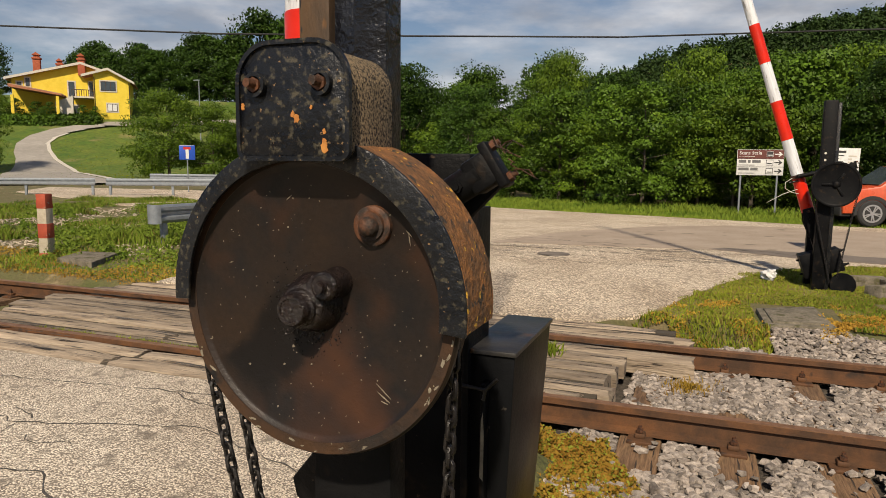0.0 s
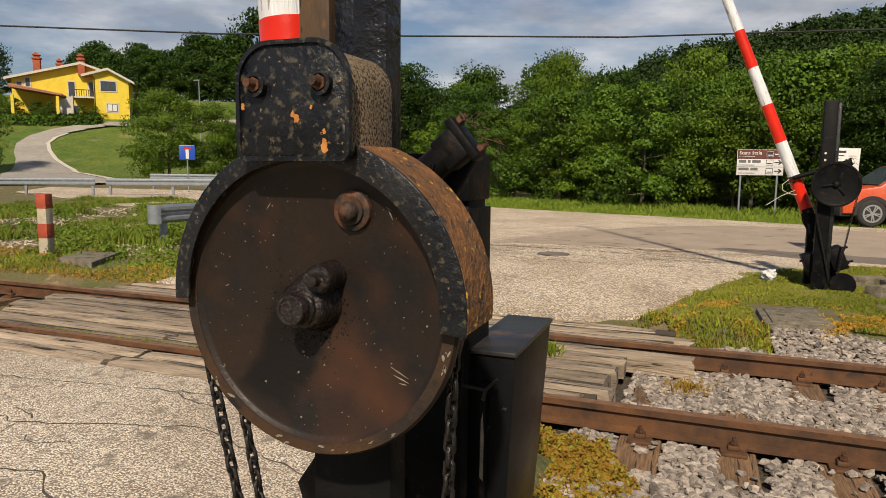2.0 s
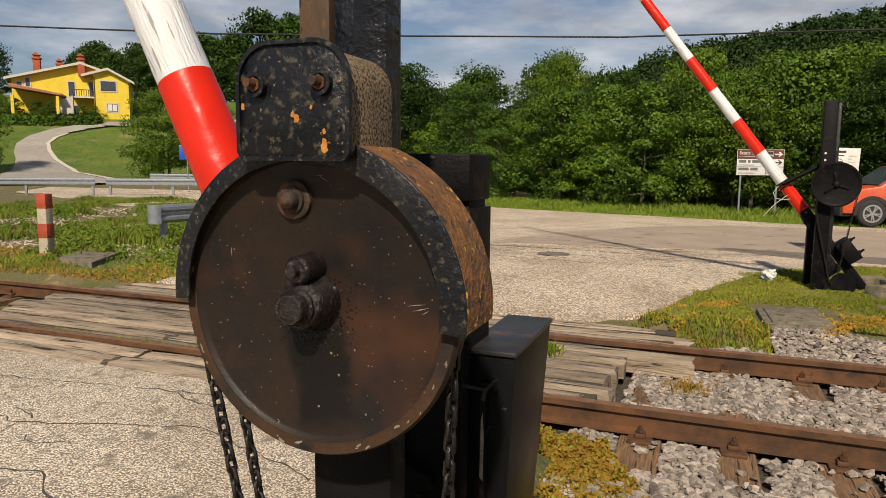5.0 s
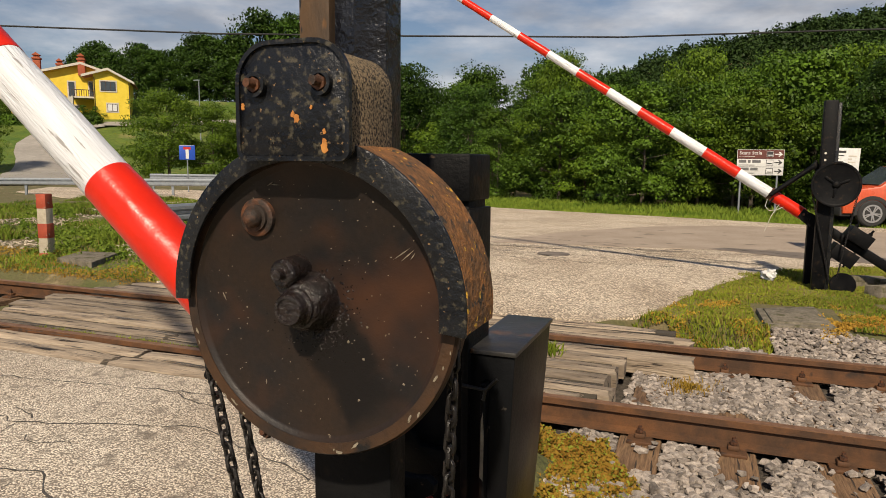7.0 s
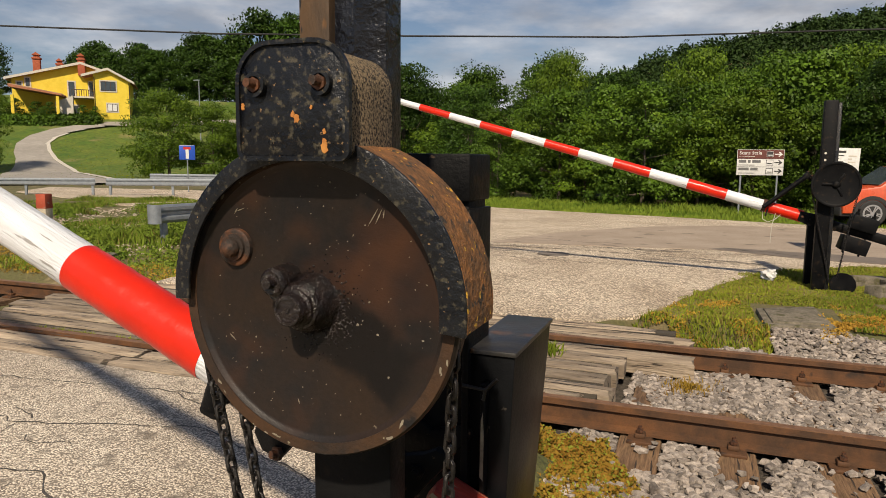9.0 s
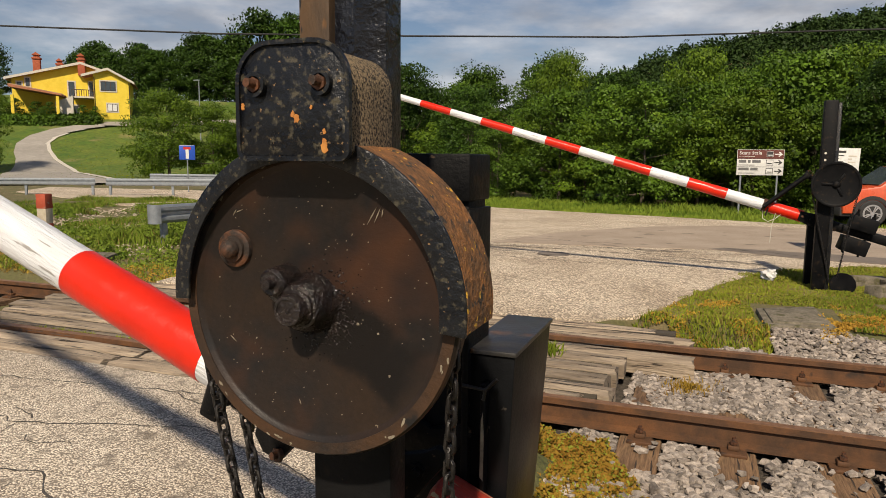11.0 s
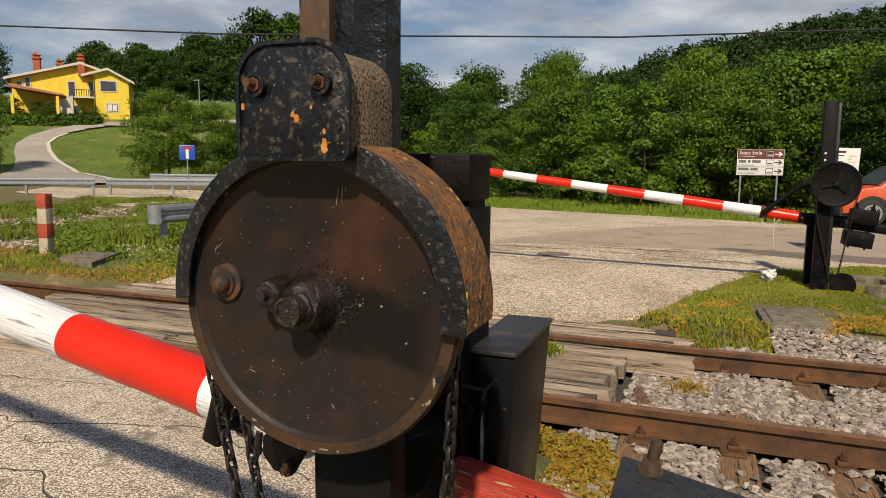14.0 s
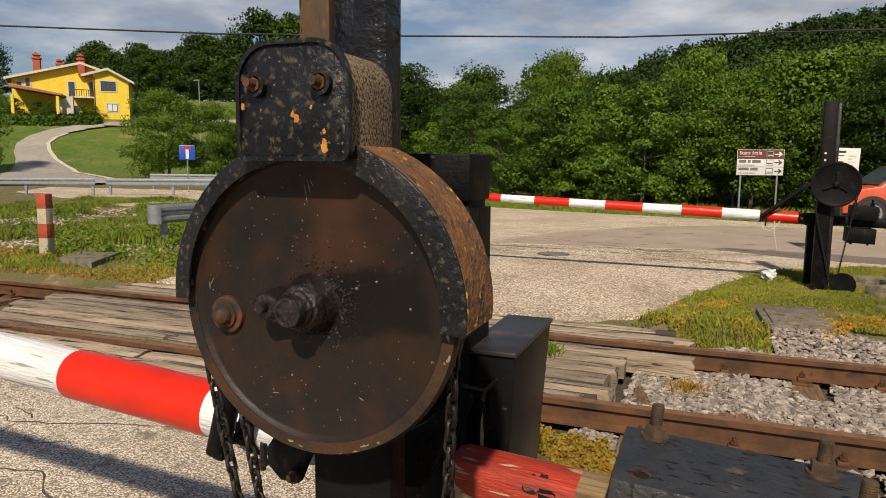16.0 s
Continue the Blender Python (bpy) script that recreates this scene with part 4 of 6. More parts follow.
    if near:
        bm = bmesh.new()
        rod(bm, (0.672, -0.10, top - 0.01), (0.672, -0.10, top + 0.0006), 0.022, seg=24)
        part("bolt_hole", bm, BOLT_RUST, boom, "rust-edged empty bolt hole")
        bm = bmesh.new()
        rod(bm, (0.675, -0.104, top - 0.01), (0.675, -0.104, top + 0.0012), 0.015, seg=24)
        part("hole_floor", bm, GREASE, boom)
        r = random.Random(31)
        for i in range(58):
            x, y, s = r.uniform(0.645, 1.075), r.uniform(-0.13, 0.13), r.uniform(0.005, 0.017)
            bm = bmesh.new()
            prism(bm, [(x - s, y), (x - s * 0.3, y + s * 0.13), (x + s, y + s * 0.1), (x + s * 0.2, y - s * 0.16)], top - 0.003, top + 0.0008, "xy")
            part("score_mark", bm, GREASE, boom, "", 0)
        bm = bmesh.new()
        for x, z, k in ((0.452, 0.0, 0.030), (0.490, -0.012, 0.024), (0.475, 0.014, 0.016)):
            out = [(x + k * (0.7 + 0.5 * noise.noise((q, x * 40, 0))) * math.cos(q), offset + z + k * (0.6 + 0.6 * noise.noise((q, 3, x * 40))) * math.sin(q)) for q in [h * 0.52 for h in range(12)]]
            prism(bm, out, -0.0618, -0.058, "xz")
        for v in bm.verts:
            v.co.z += 0.035
            v.co.y += 0.030 * smooth_step(offset + 0.020, offset + 0.070, v.co.z)
        part("black_band", bm, BLACK_PLAIN, boom, "torn black tape")
        bm = bmesh.new()
        box(bm, 0.516, 1.182, -0.0605, 0.0605, offset - 0.0585, offset + 0.0585, 0.034)
        part("bare_end", bm, BARE, boom, "bare split timber end")
    boom.location = pivot
    return boom


def build_link_rod(b, length):
    """The connecting rod from crank pin to boom clamp; its origin is the crank pin and it points along -x."""
    bm = bmesh.new()
    rod(bm, (0.0, 0, 0), (-length, 0, 0), 0.031, 0.027, seg=24)
    ob = part("link_rod", bm, BLACK_PLAIN, b, "black tubular connecting rod")
    bm = bmesh.new()
    box(bm, -0.030, 0.026, -0.028, 0.028, -0.034, 0.034, 0.010)
    box(bm, 0.020, 0.040, -0.026, 0.026, -0.047, 0.047, 0.005)
    cap = part("rod_cap", bm, BLACK_PLAIN, ob)
    for z in (-0.034, 0.034):
        bm = bmesh.new()
        bolt(bm, (0.040, 0, z), (1, 0, 0), 0.010, 0.009, 0.010)
        part("cap_bolt", bm, BOLT_RUST, ob)
    bm = bmesh.new()
    bolt(bm, (-0.050, -0.029, 0), (0, -1, 0), 0.013, 0.006, 0.004)
    part("rod_bolt", bm, BLACK_PLAIN, ob)
    bm = bmesh.new()
    box(bm, -length - 0.025, -length + 0.05, -0.018, 0.018, -0.026, 0.026, 0.010)
    part("rod_end", bm, BLACK_PLAIN, ob)
    rnd = random.Random(4)
    bm = bmesh.new()
    for i in range(7):
        p = Vector((0.056, rnd.uniform(-0.02, 0.02), 0.045 - 0.012 * i))
        for k in range(3):
            q = p + Vector((rnd.uniform(-0.004, 0.02), rnd.uniform(-0.02, 0.02), rnd.uniform(-0.03, 0.01)))
            rod(bm, p, q, 0.0012, seg=5)
            p = q
    part("binding_wire", bm, BOLT_RUST, ob, "loose rusty binding wire")
    return ob


NEAR_AXLE, NEAR_PIVOT, NEAR_OFFSET = Vector((-0.007, 0, 1.200)), Vector((-0.157, 0.44, 0.856)), -0.105
FAR_AXLE, FAR_PIVOT, FAR_OFFSET = Vector((0, 0, 1.233)), Vector((-0.200, 0.375, 0.797)), 0.0


def build_near_barrier():
    b = thing("level_crossing_barrier", "black iron hand-wound barrier with brown drum and striped boom", "barrier", pose(-0.61, 0.985, 0), "barriers of the crossing")
    build_columns(b, 2.9, 1.36)
    bm = bmesh.new()
    box(bm, -0.105, 0.096, 0.515, 0.675, 1.352, 1.463, 0.005)
    part("rear_cap", bm, BLACK_PLAIN, b, "black sheet-metal cap box")
    bm = bmesh.new()
    box(bm, 0.086, 0.104, 0.50, 0.66, 0.30, 1.335, 0.003)
    part("rear_plate", bm, BLACK_PLAIN, b)
    drum = build_drum(b, NEAR_AXLE, True)
    # hood over the drum
    bm = bmesh.new()
    arc_band(bm, 0.2715, 0.279, -0.018, 0.113, -5, 181, 72)
    bmesh.ops.translate(bm, verts=bm.verts, vec=(0, 0, 1.203))
    hood = part("hood", bm, RUST, b, "rusted curved sheet-metal hood")
    bm = bmesh.new()
    arc_band(bm, 0.234, 0.279, -0.026, -0.0185, -6, 182, 72)
    for v in bm.verts:
        if v.co.xz.length < 0.25:
            v.co.xz = v.co.xz * (1.0 + 0.062 * smooth_step(0.12, -0.20, v.co.x))
    bmesh.ops.bevel(bm, geom=[e for e in bm.edges], offset=0.0022, segments=2, profile=0.5, affect="EDGES")
    bmesh.ops.translate(bm, verts=bm.verts, vec=(0, 0, 1.203))
    part("hood_rim", bm, BLACK, hood, "chipped black front rim")
    # rounded housing above the hood
    bm = bmesh.new()
    prism(bm, rounded(-0.098, 0.090, 1.450, 1.620, 0.062, 0.012), -0.045, 0.113, "xz", 0.003)
    housing = part("housing", bm, GRIT, b, "gritty rounded housing above the drum")
    bm = bmesh.new()
    prism(bm, rounded(-0.106, 0.097, 1.444, 1.627, 0.062, 0.016), -0.055, -0.046, "xz", 0.002)
    plate = part("face_plate", bm, BLACK, housing, "chipped black face plate")
    bm = bmesh.new()
    outer, inner = rounded(-0.108, 0.099, 1.442, 1.629, 0.064, 0.018), rounded(-0.101, 0.092, 1.449, 1.622, 0.058, 0.013)
    vo = [[bm.verts.new((p[0], y, p[1])) for p in o] for o in (outer, inner) for y in (-0.060, -0.050)]
    n = len(outer)
    for i in range(n):
        j = (i + 1) % n
        bm.faces.new((vo[0][i], vo[0][j], vo[2][j], vo[2][i]))
        bm.faces.new((vo[1][j], vo[1][i], vo[0][i], vo[0][j]))
        bm.faces.new((vo[2][i], vo[2][j], vo[3][j], vo[3][i]))
    bmesh.ops.recalc_face_normals(bm, faces=bm.faces)
    part("plate_rim", bm, BLACK, housing, "worn raised rim")
    for x in (-0.069, 0.050):
        bm = bmesh.new()
        arc_band(bm, 0.0135, 0.0195, -0.066, -0.054, 0, 360, 28)
        bmesh.ops.translate(bm, verts=bm.verts, vec=(x, 0, 1.561))
        part("bolt_washer", bm, BLACK, housing)
        bm = bmesh.new()
        rod(bm, (x, -0.05, 1.561), (x - 0.001, -0.066, 1.561), 0.0125, seg=6)
        rod(bm, (x - 0.001, -0.066, 1.562), (x - 0.003, -0.080, 1.563), 0.0075, seg=12)
        part("plate_bolt", bm, BOLT_RUST, housing, "rusty square bolt")
    for x, z in ((-0.088, 1.492), (0.079, 1.492)):
        bm = bmesh.new()
        lathe(bm, [(-0.054, 0.0048), (-0.057, 0.004), (-0.0575, 0.0005)][::-1], 14)
        bmesh.ops.translate(bm, verts=bm.verts, vec=(x, 0, z))
        part("rivet", bm, BLACK, housing)
    rnd = random.Random(8)
    for x, z, s in ((0.053, 1.466, 0.013), (0.053, 1.487, 0.005), (0.003, 1.508, 0.009), (-0.004, 1.514, 0.006), (-0.097, 1.528, 0.006), (0.030, 1.525, 0.004)):
        bm = bmesh.new()
        out = [(x + s * rnd.uniform(0.3, 0.75) * math.cos(a), z + s * rnd.uniform(0.55, 1.15) * math.sin(a)) for a in [i * 0.349 for i in range(18)]]
        prism(bm, out, -0.0562, -0.0535, "xz")
        part("primer_patch", bm, PRIMER, housing, "patch of orange primer", 0)
    # cabinet behind the column
    bm = bmesh.new()
    c = [bm.verts.new(p) for p in ((0.085, 0.52, 0.44), (0.190, 0.52, 0.44), (0.176, 0.905, 0.47), (0.085, 0.905, 0.47), (0.085, 0.52, 0.988), (0.212, 0.52, 0.995), (0.212, 0.905, 0.995), (0.085, 0.905, 0.992))]
    for f in ((0, 3, 2, 1), (4, 5, 6, 7), (0, 1, 5, 4), (1, 2, 6, 5), (2, 3, 7, 6), (3, 0, 4, 7)):
        bm.faces.new([c[i] for i in f])
    bmesh.ops.bevel(bm, geom=list(bm.edges), offset=0.004, segments=2, profile=0.5, affect="EDGES")
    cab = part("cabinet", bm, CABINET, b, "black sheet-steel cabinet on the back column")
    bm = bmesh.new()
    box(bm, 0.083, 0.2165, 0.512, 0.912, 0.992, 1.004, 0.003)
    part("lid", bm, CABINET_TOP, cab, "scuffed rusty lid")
    bm = bmesh.new()
    for p, q in (((0.098, 0.475, 0.925), (0.155, 0.475, 0.920)), ((0.155, 0.475, 0.920), (0.182, 0.475, 0.949)), ((0.155, 0.475, 0.920), (0.150, 0.475, 0.895))):
        rod(bm, p, q, 0.0045, seg=10)
    part("hook", bm, CHAIN, cab, "bent steel hook")
    bm = bmesh.new()
    box(bm, 0.137, 0.150, 0.49, 0.52, 0.50, 0.93, 0.003)
    part("strap", bm, BLACK_PLAIN, cab, "black steel strap")
    bm = bmesh.new()
    prism(bm, [(0.139, 0.70), (0.147, 0.69), (0.148, 0.80), (0.145, 0.86), (0.1405, 0.84)], 0.4885, 0.4905, "xz")
    part("bare_streak", bm, OLD_PAINT, cab, "streak of pale bared paint", 0)
    # brackets and bolts on the column under the drum
    for x, z, r in ((-0.165, 0.665, 0.026), (-0.165, 0.585, 0.05)):
        bm = bmesh.new()
        lathe(bm, [(0.20, 0.0005), (0.20, r), (0.27, r), (0.27, 0.0005)], 28)
        bmesh.ops.translate(bm, verts=bm.verts, vec=(x + 0.02, 0.0, z))
        part("guide_roller", bm, BLACK_PLAIN, b)
    bm = bmesh.new()
    prism(bm, [(-0.135, 0.50), (-0.08, 0.50), (-0.08, 0.70), (-0.105, 0.695), (-0.135, 0.655)], 0.17, 0.20, "xz", 0.003)
    part("bracket", bm, BLACK_PLAIN, b)
    bm = bmesh.new()
    bolt(bm, (-0.135, 0.18, 0.672), (-0.6, -0.8, 0), 0.014, 0.014, 0.016)
    part("bracket_bolt", bm, BOLT_RUST, b)
    hang_chain(b, (-0.268, 0.045, 1.065), (-0.190, 0.045, 0.70), 0.0)
    hang_chain(b, (-0.238, 0.095, 0.985), (-0.175, 0.095, 0.66), 0.0)
    hang_chain(b, (0.240, 0.040, 1.20), (0.225, 0.045, 0.70), -0.004)
    return b, drum, build_boom(b, NEAR_PIVOT, NEAR_OFFSET, 0.42, 0.505, True), build_link_rod(b, 0.515)


def build_far_barrier():
    b = thing("level_crossing_barrier", "weathered black barrier column with striped boom beyond the track", "barrier", pose(1.407, 9.175, 0), "barriers of the crossing")
    bm = bmesh.new()
    box(bm, -0.165, -0.02, 0.115, 0.235, -0.1, 2.22, 0.01)
    part("column", bm, BLACK_PLAIN, b, "tall black column with worn paint") 
    bm = bmesh.new()
    box(bm, -0.02, 0.02, 0.13, 0.235, -0.1, 2.19, 0.006)
    part("column_edge", bm, BLACK, b)
    bm = bmesh.new()
    box(bm, -0.20, -0.04, 0.53, 0.66, -0.15, 0.80, 0.008)
    part("rear_column", bm, BLACK_PLAIN, b)
    drum = build_drum(b, FAR_AXLE, False)
    for z in (1.60, 1.52):
        bm = bmesh.new()
        rod(bm, (-0.12, 0.112, z), (-0.12, 0.116, z), 0.014, seg=12)
        part("bolt_hole", bm, TRIM, b)
    # chain wheel at the foot
    bm = bmesh.new()
    lathe(bm, [(0.10, 0.0005), (0.10, 0.14), (0.125, 0.12), (0.15, 0.14), (0.15, 0.0005)], 40)
    bmesh.ops.translate(bm, verts=bm.verts, vec=(0.17, 0, 0.03))
    part("ground_wheel", bm, BLACK_PLAIN, b, "black chain wheel at the foot")
    hang_chain(b, (-0.245, 0.04, 1.16), (0.02, 0.10, 0.05), 0.0)
    hang_chain(b, (0.245, 0.04, 1.20), (0.10, 0.10, 0.12), 0.0)
    return b, drum, build_boom(b, FAR_PIVOT, FAR_OFFSET, 1.02, 0.495, False), build_link_rod(b, 0.585)

near_barrier, near_drum, near_boom, near_rod = build_near_barrier()
far_barrier, far_drum, far_boom, far_rod = build_far_barrier()


def build_crank(b, axle):
    bm = bmesh.new()
    box(bm, -0.05, 0.33, 0.31, 0.335, -0.035, 0.035, 0.01)
    rod(bm, (0.30, 0.235, 0), (0.30, 0.335, 0), 0.012, seg=16)
    ob = part("crank_arm", bm, BLACK_PLAIN, b, "black forged crank arm")
    ob.location = axle
    return ob


def loose_wire(b, pts, name="loose_wire"):
    bm = bmesh.new()
    for p, q in zip(pts, pts[1:]):
        rod(bm, p, q, 0.004, seg=6)
    part(name, bm, TRIM, b, "thin pale loose wire")


loose_wire(far_boom, [(-0.55, -0.09, -0.07), (-0.52, -0.10, -0.16), (-0.45, -0.10, -0.18), (-0.38, -0.09, -0.12), (-0.34, -0.08, -0.05)])
loose_wire(far_boom, [(-0.40, -0.09, -0.05), (-0.39, -0.10, -0.22), (-0.34, -0.10, -0.42)])
near_crank, far_crank = build_crank(near_barrier, NEAR_AXLE), build_crank(far_barrier, FAR_AXLE)

# ---- vegetation ----


def leaves(centres, normals, sizes, rnd, mat, name):
    """Many small pointed leaves, one folded diamond each, as one mesh."""
    n = len(centres)
    d = rnd.normal(size=(n, 3))
    d[:, 2] -= 0.3
    d /= np.linalg.norm(d, axis=1)[:, None]
    nn = normals + rnd.normal(scale=0.32, size=(n, 3))
    s = np.cross(nn, d)
    s /= np.linalg.norm(s, axis=1)[:, None] + 1e-9
    L, W = sizes[:, None], sizes[:, None] * 0.34
    v = np.empty((n, 4, 3))
    v[:, 0], v[:, 1], v[:, 2], v[:, 3] = centres - d * L * 0.5, centres + s * W, centres + d * L * 0.5, centres - s * W
    me = bpy.data.meshes.new(name)
    me.vertices.add(4 * n), me.loops.add(4 * n), me.polygons.add(n)
    me.vertices.foreach_set("co", v.ravel())
    me.loops.foreach_set("vertex_index", np.arange(4 * n, dtype=np.int32))
    me.polygons.foreach_set("loop_start", np.arange(0, 4 * n, 4, dtype=np.int32))
    me.update()
    me.materials.append(mat)
    return me


def build_tree(name, label, category, seed, tall, wide, clumps, per, leaf, mat, m, trunk=0.0, group="", low=0.12):
    """A tapered trunk with limbs, and a crown of leaf clumps with an uneven outline and gaps."""
    rnd = np.random.RandomState(seed)
    tree = thing(name, label, category, m, group)
    cents, rad = [], []
    for i in range(clumps):
        u = rnd.uniform(0, 1) ** 0.8
        z = tall * (low + (0.98 - low) * u)
        belly = math.sin(math.pi * min(1.0, (u * 0.82 + 0.16))) ** 0.7
        a, r = rnd.uniform(0, 2 * math.pi), wide * 0.5 * belly * math.sqrt(rnd.uniform(0.15, 1.0)) * rnd.uniform(0.75, 1.12)
        cents.append((r * math.cos(a), r * math.sin(a), z))
        rad.append((tall * rnd.uniform(0.05, 0.12) + wide * 0.045) * rnd.choice([0.75, 1.0, 1.2]))
    bm = bmesh.new()
    t = max(trunk, tall * 0.018)
    rod(bm, (0, 0, -0.2), (0.03 * tall * 0.2, 0, tall * 0.45), t, t * 0.55, 10)
    rod(bm, (0.006 * tall, 0, tall * 0.44), (0, 0, tall * 0.86), t * 0.55, t * 0.12, 8)
    for c in cents[:16]:
        k = 0.25 + 0.5 * rnd.uniform()
        rod(bm, (0.004 * tall, 0, min(c[2] * k + tall * 0.08, tall * 0.7)), c, t * 0.3, t * 0.06, 6)
    part("trunk", bm, BARK, tree)
    P, N, S = [], [], []
    for c, r in zip(cents, rad):
        g = rnd.normal(size=(per, 3))
        g /= np.linalg.norm(g, axis=1)[:, None]
        q = rnd.uniform(0.45, 1.0, per)[:, None] ** 0.5
        lump = 1.0 + 0.28 * np.sin(3.1 * g[:, :1] * 2 + c[0]) * np.sin(2.7 * g[:, 1:2] * 2 + c[1])
        P.append(np.array(c) + g * q * r * lump * np.array([1.2, 1.2, 0.56]))
        N.append(g + np.array([0, 0, 0.35]))
        S.append(leaf * rnd.uniform(0.6, 1.3, per))
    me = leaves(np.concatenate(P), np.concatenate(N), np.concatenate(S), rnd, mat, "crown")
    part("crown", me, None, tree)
    return tree


def ground_pose(x, y, turn=0.0, scale=1.0, stretch=1.0):
    return Matrix.LocRotScale((x, y, height(x, y)), Euler((0, 0, turn)), (scale, scale, scale * stretch))


def plant(kinds, spots, rnd):
    """Copies of the model trees at (x, y, scale, stretch), each turned its own way."""
    for x, y, s, k in spots:
        src = kinds[rnd.randrange(len(kinds))]
        ob = copy_thing(src, Matrix())
        ob.matrix_world = ground_pose(x, y, rnd.uniform(0, 6.28), s, k)


rnd = random.Random(17)
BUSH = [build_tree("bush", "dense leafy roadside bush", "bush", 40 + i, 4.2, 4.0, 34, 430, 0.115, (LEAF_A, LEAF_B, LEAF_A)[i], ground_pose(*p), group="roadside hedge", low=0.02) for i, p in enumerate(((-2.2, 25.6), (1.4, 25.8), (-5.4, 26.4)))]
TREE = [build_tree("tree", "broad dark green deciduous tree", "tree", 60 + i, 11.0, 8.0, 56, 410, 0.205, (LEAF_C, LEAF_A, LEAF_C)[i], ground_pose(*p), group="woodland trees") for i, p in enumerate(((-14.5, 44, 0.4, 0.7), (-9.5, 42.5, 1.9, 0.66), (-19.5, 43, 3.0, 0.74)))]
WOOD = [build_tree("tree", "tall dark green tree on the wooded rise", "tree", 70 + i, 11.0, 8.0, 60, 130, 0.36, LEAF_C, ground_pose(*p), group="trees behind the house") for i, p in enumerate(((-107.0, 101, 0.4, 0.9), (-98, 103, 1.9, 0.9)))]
hedge = []
for i in range(9):
    k = i / 8
    hedge.append((-8.2 + 15 * k + rnd.uniform(-0.4, 0.4), 27.3 - 1.9 * k + rnd.uniform(-0.3, 0.3), rnd.uniform(0.75, 0.95) * (0.72 + 0.5 * k), 1.0))
    hedge.append((-8.8 + 16.5 * k + rnd.uniform(-0.8, 0.8), 29.6 - 1.8 * k + rnd.uniform(-0.5, 0.5), rnd.uniform(0.95, 1.15) * (0.8 + 0.42 * k), 1.05))
plant(BUSH, hedge, rnd)
wood = [(-11.5 + 3.2 * i + rnd.uniform(-1, 1), 34 - 0.6 * i + rnd.uniform(-1.5, 1.5), rnd.uniform(0.42, 0.5) + 0.010 * i, 1.0) for i in range(8)]
wood += [(-27 + 4.2 * i + rnd.uniform(-1, 1), 44 + rnd.uniform(-2, 3) + 0.4 * i, rnd.uniform(0.66, 0.76) - 0.016 * i, 1.0) for i in range(6)]
wood += [(-12.8, 60.5, 0.98, 1.0), (5.6, 33.0, 0.58, 1.0), (8.6, 31.0, 0.62, 1.0), (3.0, 35.5, 0.56, 1.05), (12, 30, 0.75, 1)]
plant(TREE, wood, rnd)
plant([TREE[0], TREE[2]], [(6.0, 26.6, 0.45, 1.0), (7.6, 25.5, 0.5, 1.0), (5.1, 24.0, 0.44, 1.0), (7.4, 45.4, 0.69, 1.0), (9.8, 42.0, 0.72, 1.0), (4.4, 47.0, 0.72, 1.0), (12.5, 44.0, 0.78, 1.0)], rnd)
plant(BUSH, [(-24 + 2.6 * i + rnd.uniform(-1, 1), 37.5 + rnd.uniform(-1, 2), rnd.uniform(0.8, 1.2), 1.0) for i in range(7)], rnd)
# woodland on the rise behind the house
wood = []
for i in range(13):
    k = i / 12
    wood.append((-118 + 56 * k + rnd.uniform(-2, 2), 104 + 16 * k + rnd.uniform(-3, 3), rnd.uniform(0.98, 1.25), 1.0))
wood += [(-112 + 5 * i + rnd.uniform(-1, 1), 99 + 1.8 * i + rnd.uniform(-1, 1), rnd.uniform(0.8, 0.95), 0.9) for i in range(9)]
wood += [(-80, 111, 1.5, 1.05), (-75, 114, 1.55, 1.0), (-87, 112, 1.25, 1.0), (-118.5, 86, 0.8, 1.15), (-60, 113, 1.0, 1), (-52, 108, 0.95, 1), (-44, 104, 0.8, 1), (-70, 100, 1.1, 1), (-64, 96, 1.0, 1), (-58, 92, 1.0, 1)]
plant(WOOD, wood, rnd)
GARDEN = [build_tree("tree", "young bright green tree on the grass bank", "tree", 80 + i, 7.6, 8.0, 66, 420, 0.155, LEAF_B, ground_pose(*p), group="trees on the bank", low=0.06) for i, p in enumerate(((-44.6, 48.0, 0, 0.98), (-41.0, 49.5, 1, 0.85)))]
plant(GARDEN, [(-73.5, 50.5, 0.9, 1.45), (-99.5, 72.0, 0.62, 1.0), (-56, 70, 0.5, 1), (-58, 82, 0.6, 1), (-37, 53, 0.9, 1), (-36, 60, 0.8, 1.0), (-31, 47, 0.7, 1)], rnd)
plant([GARDEN[0]], [(-0.7, 33.0, 0.58, 1.45), (5.4, 31.0, 0.8, 0.98), (-7.4, 36.0, 0.50, 1.83)], rnd)


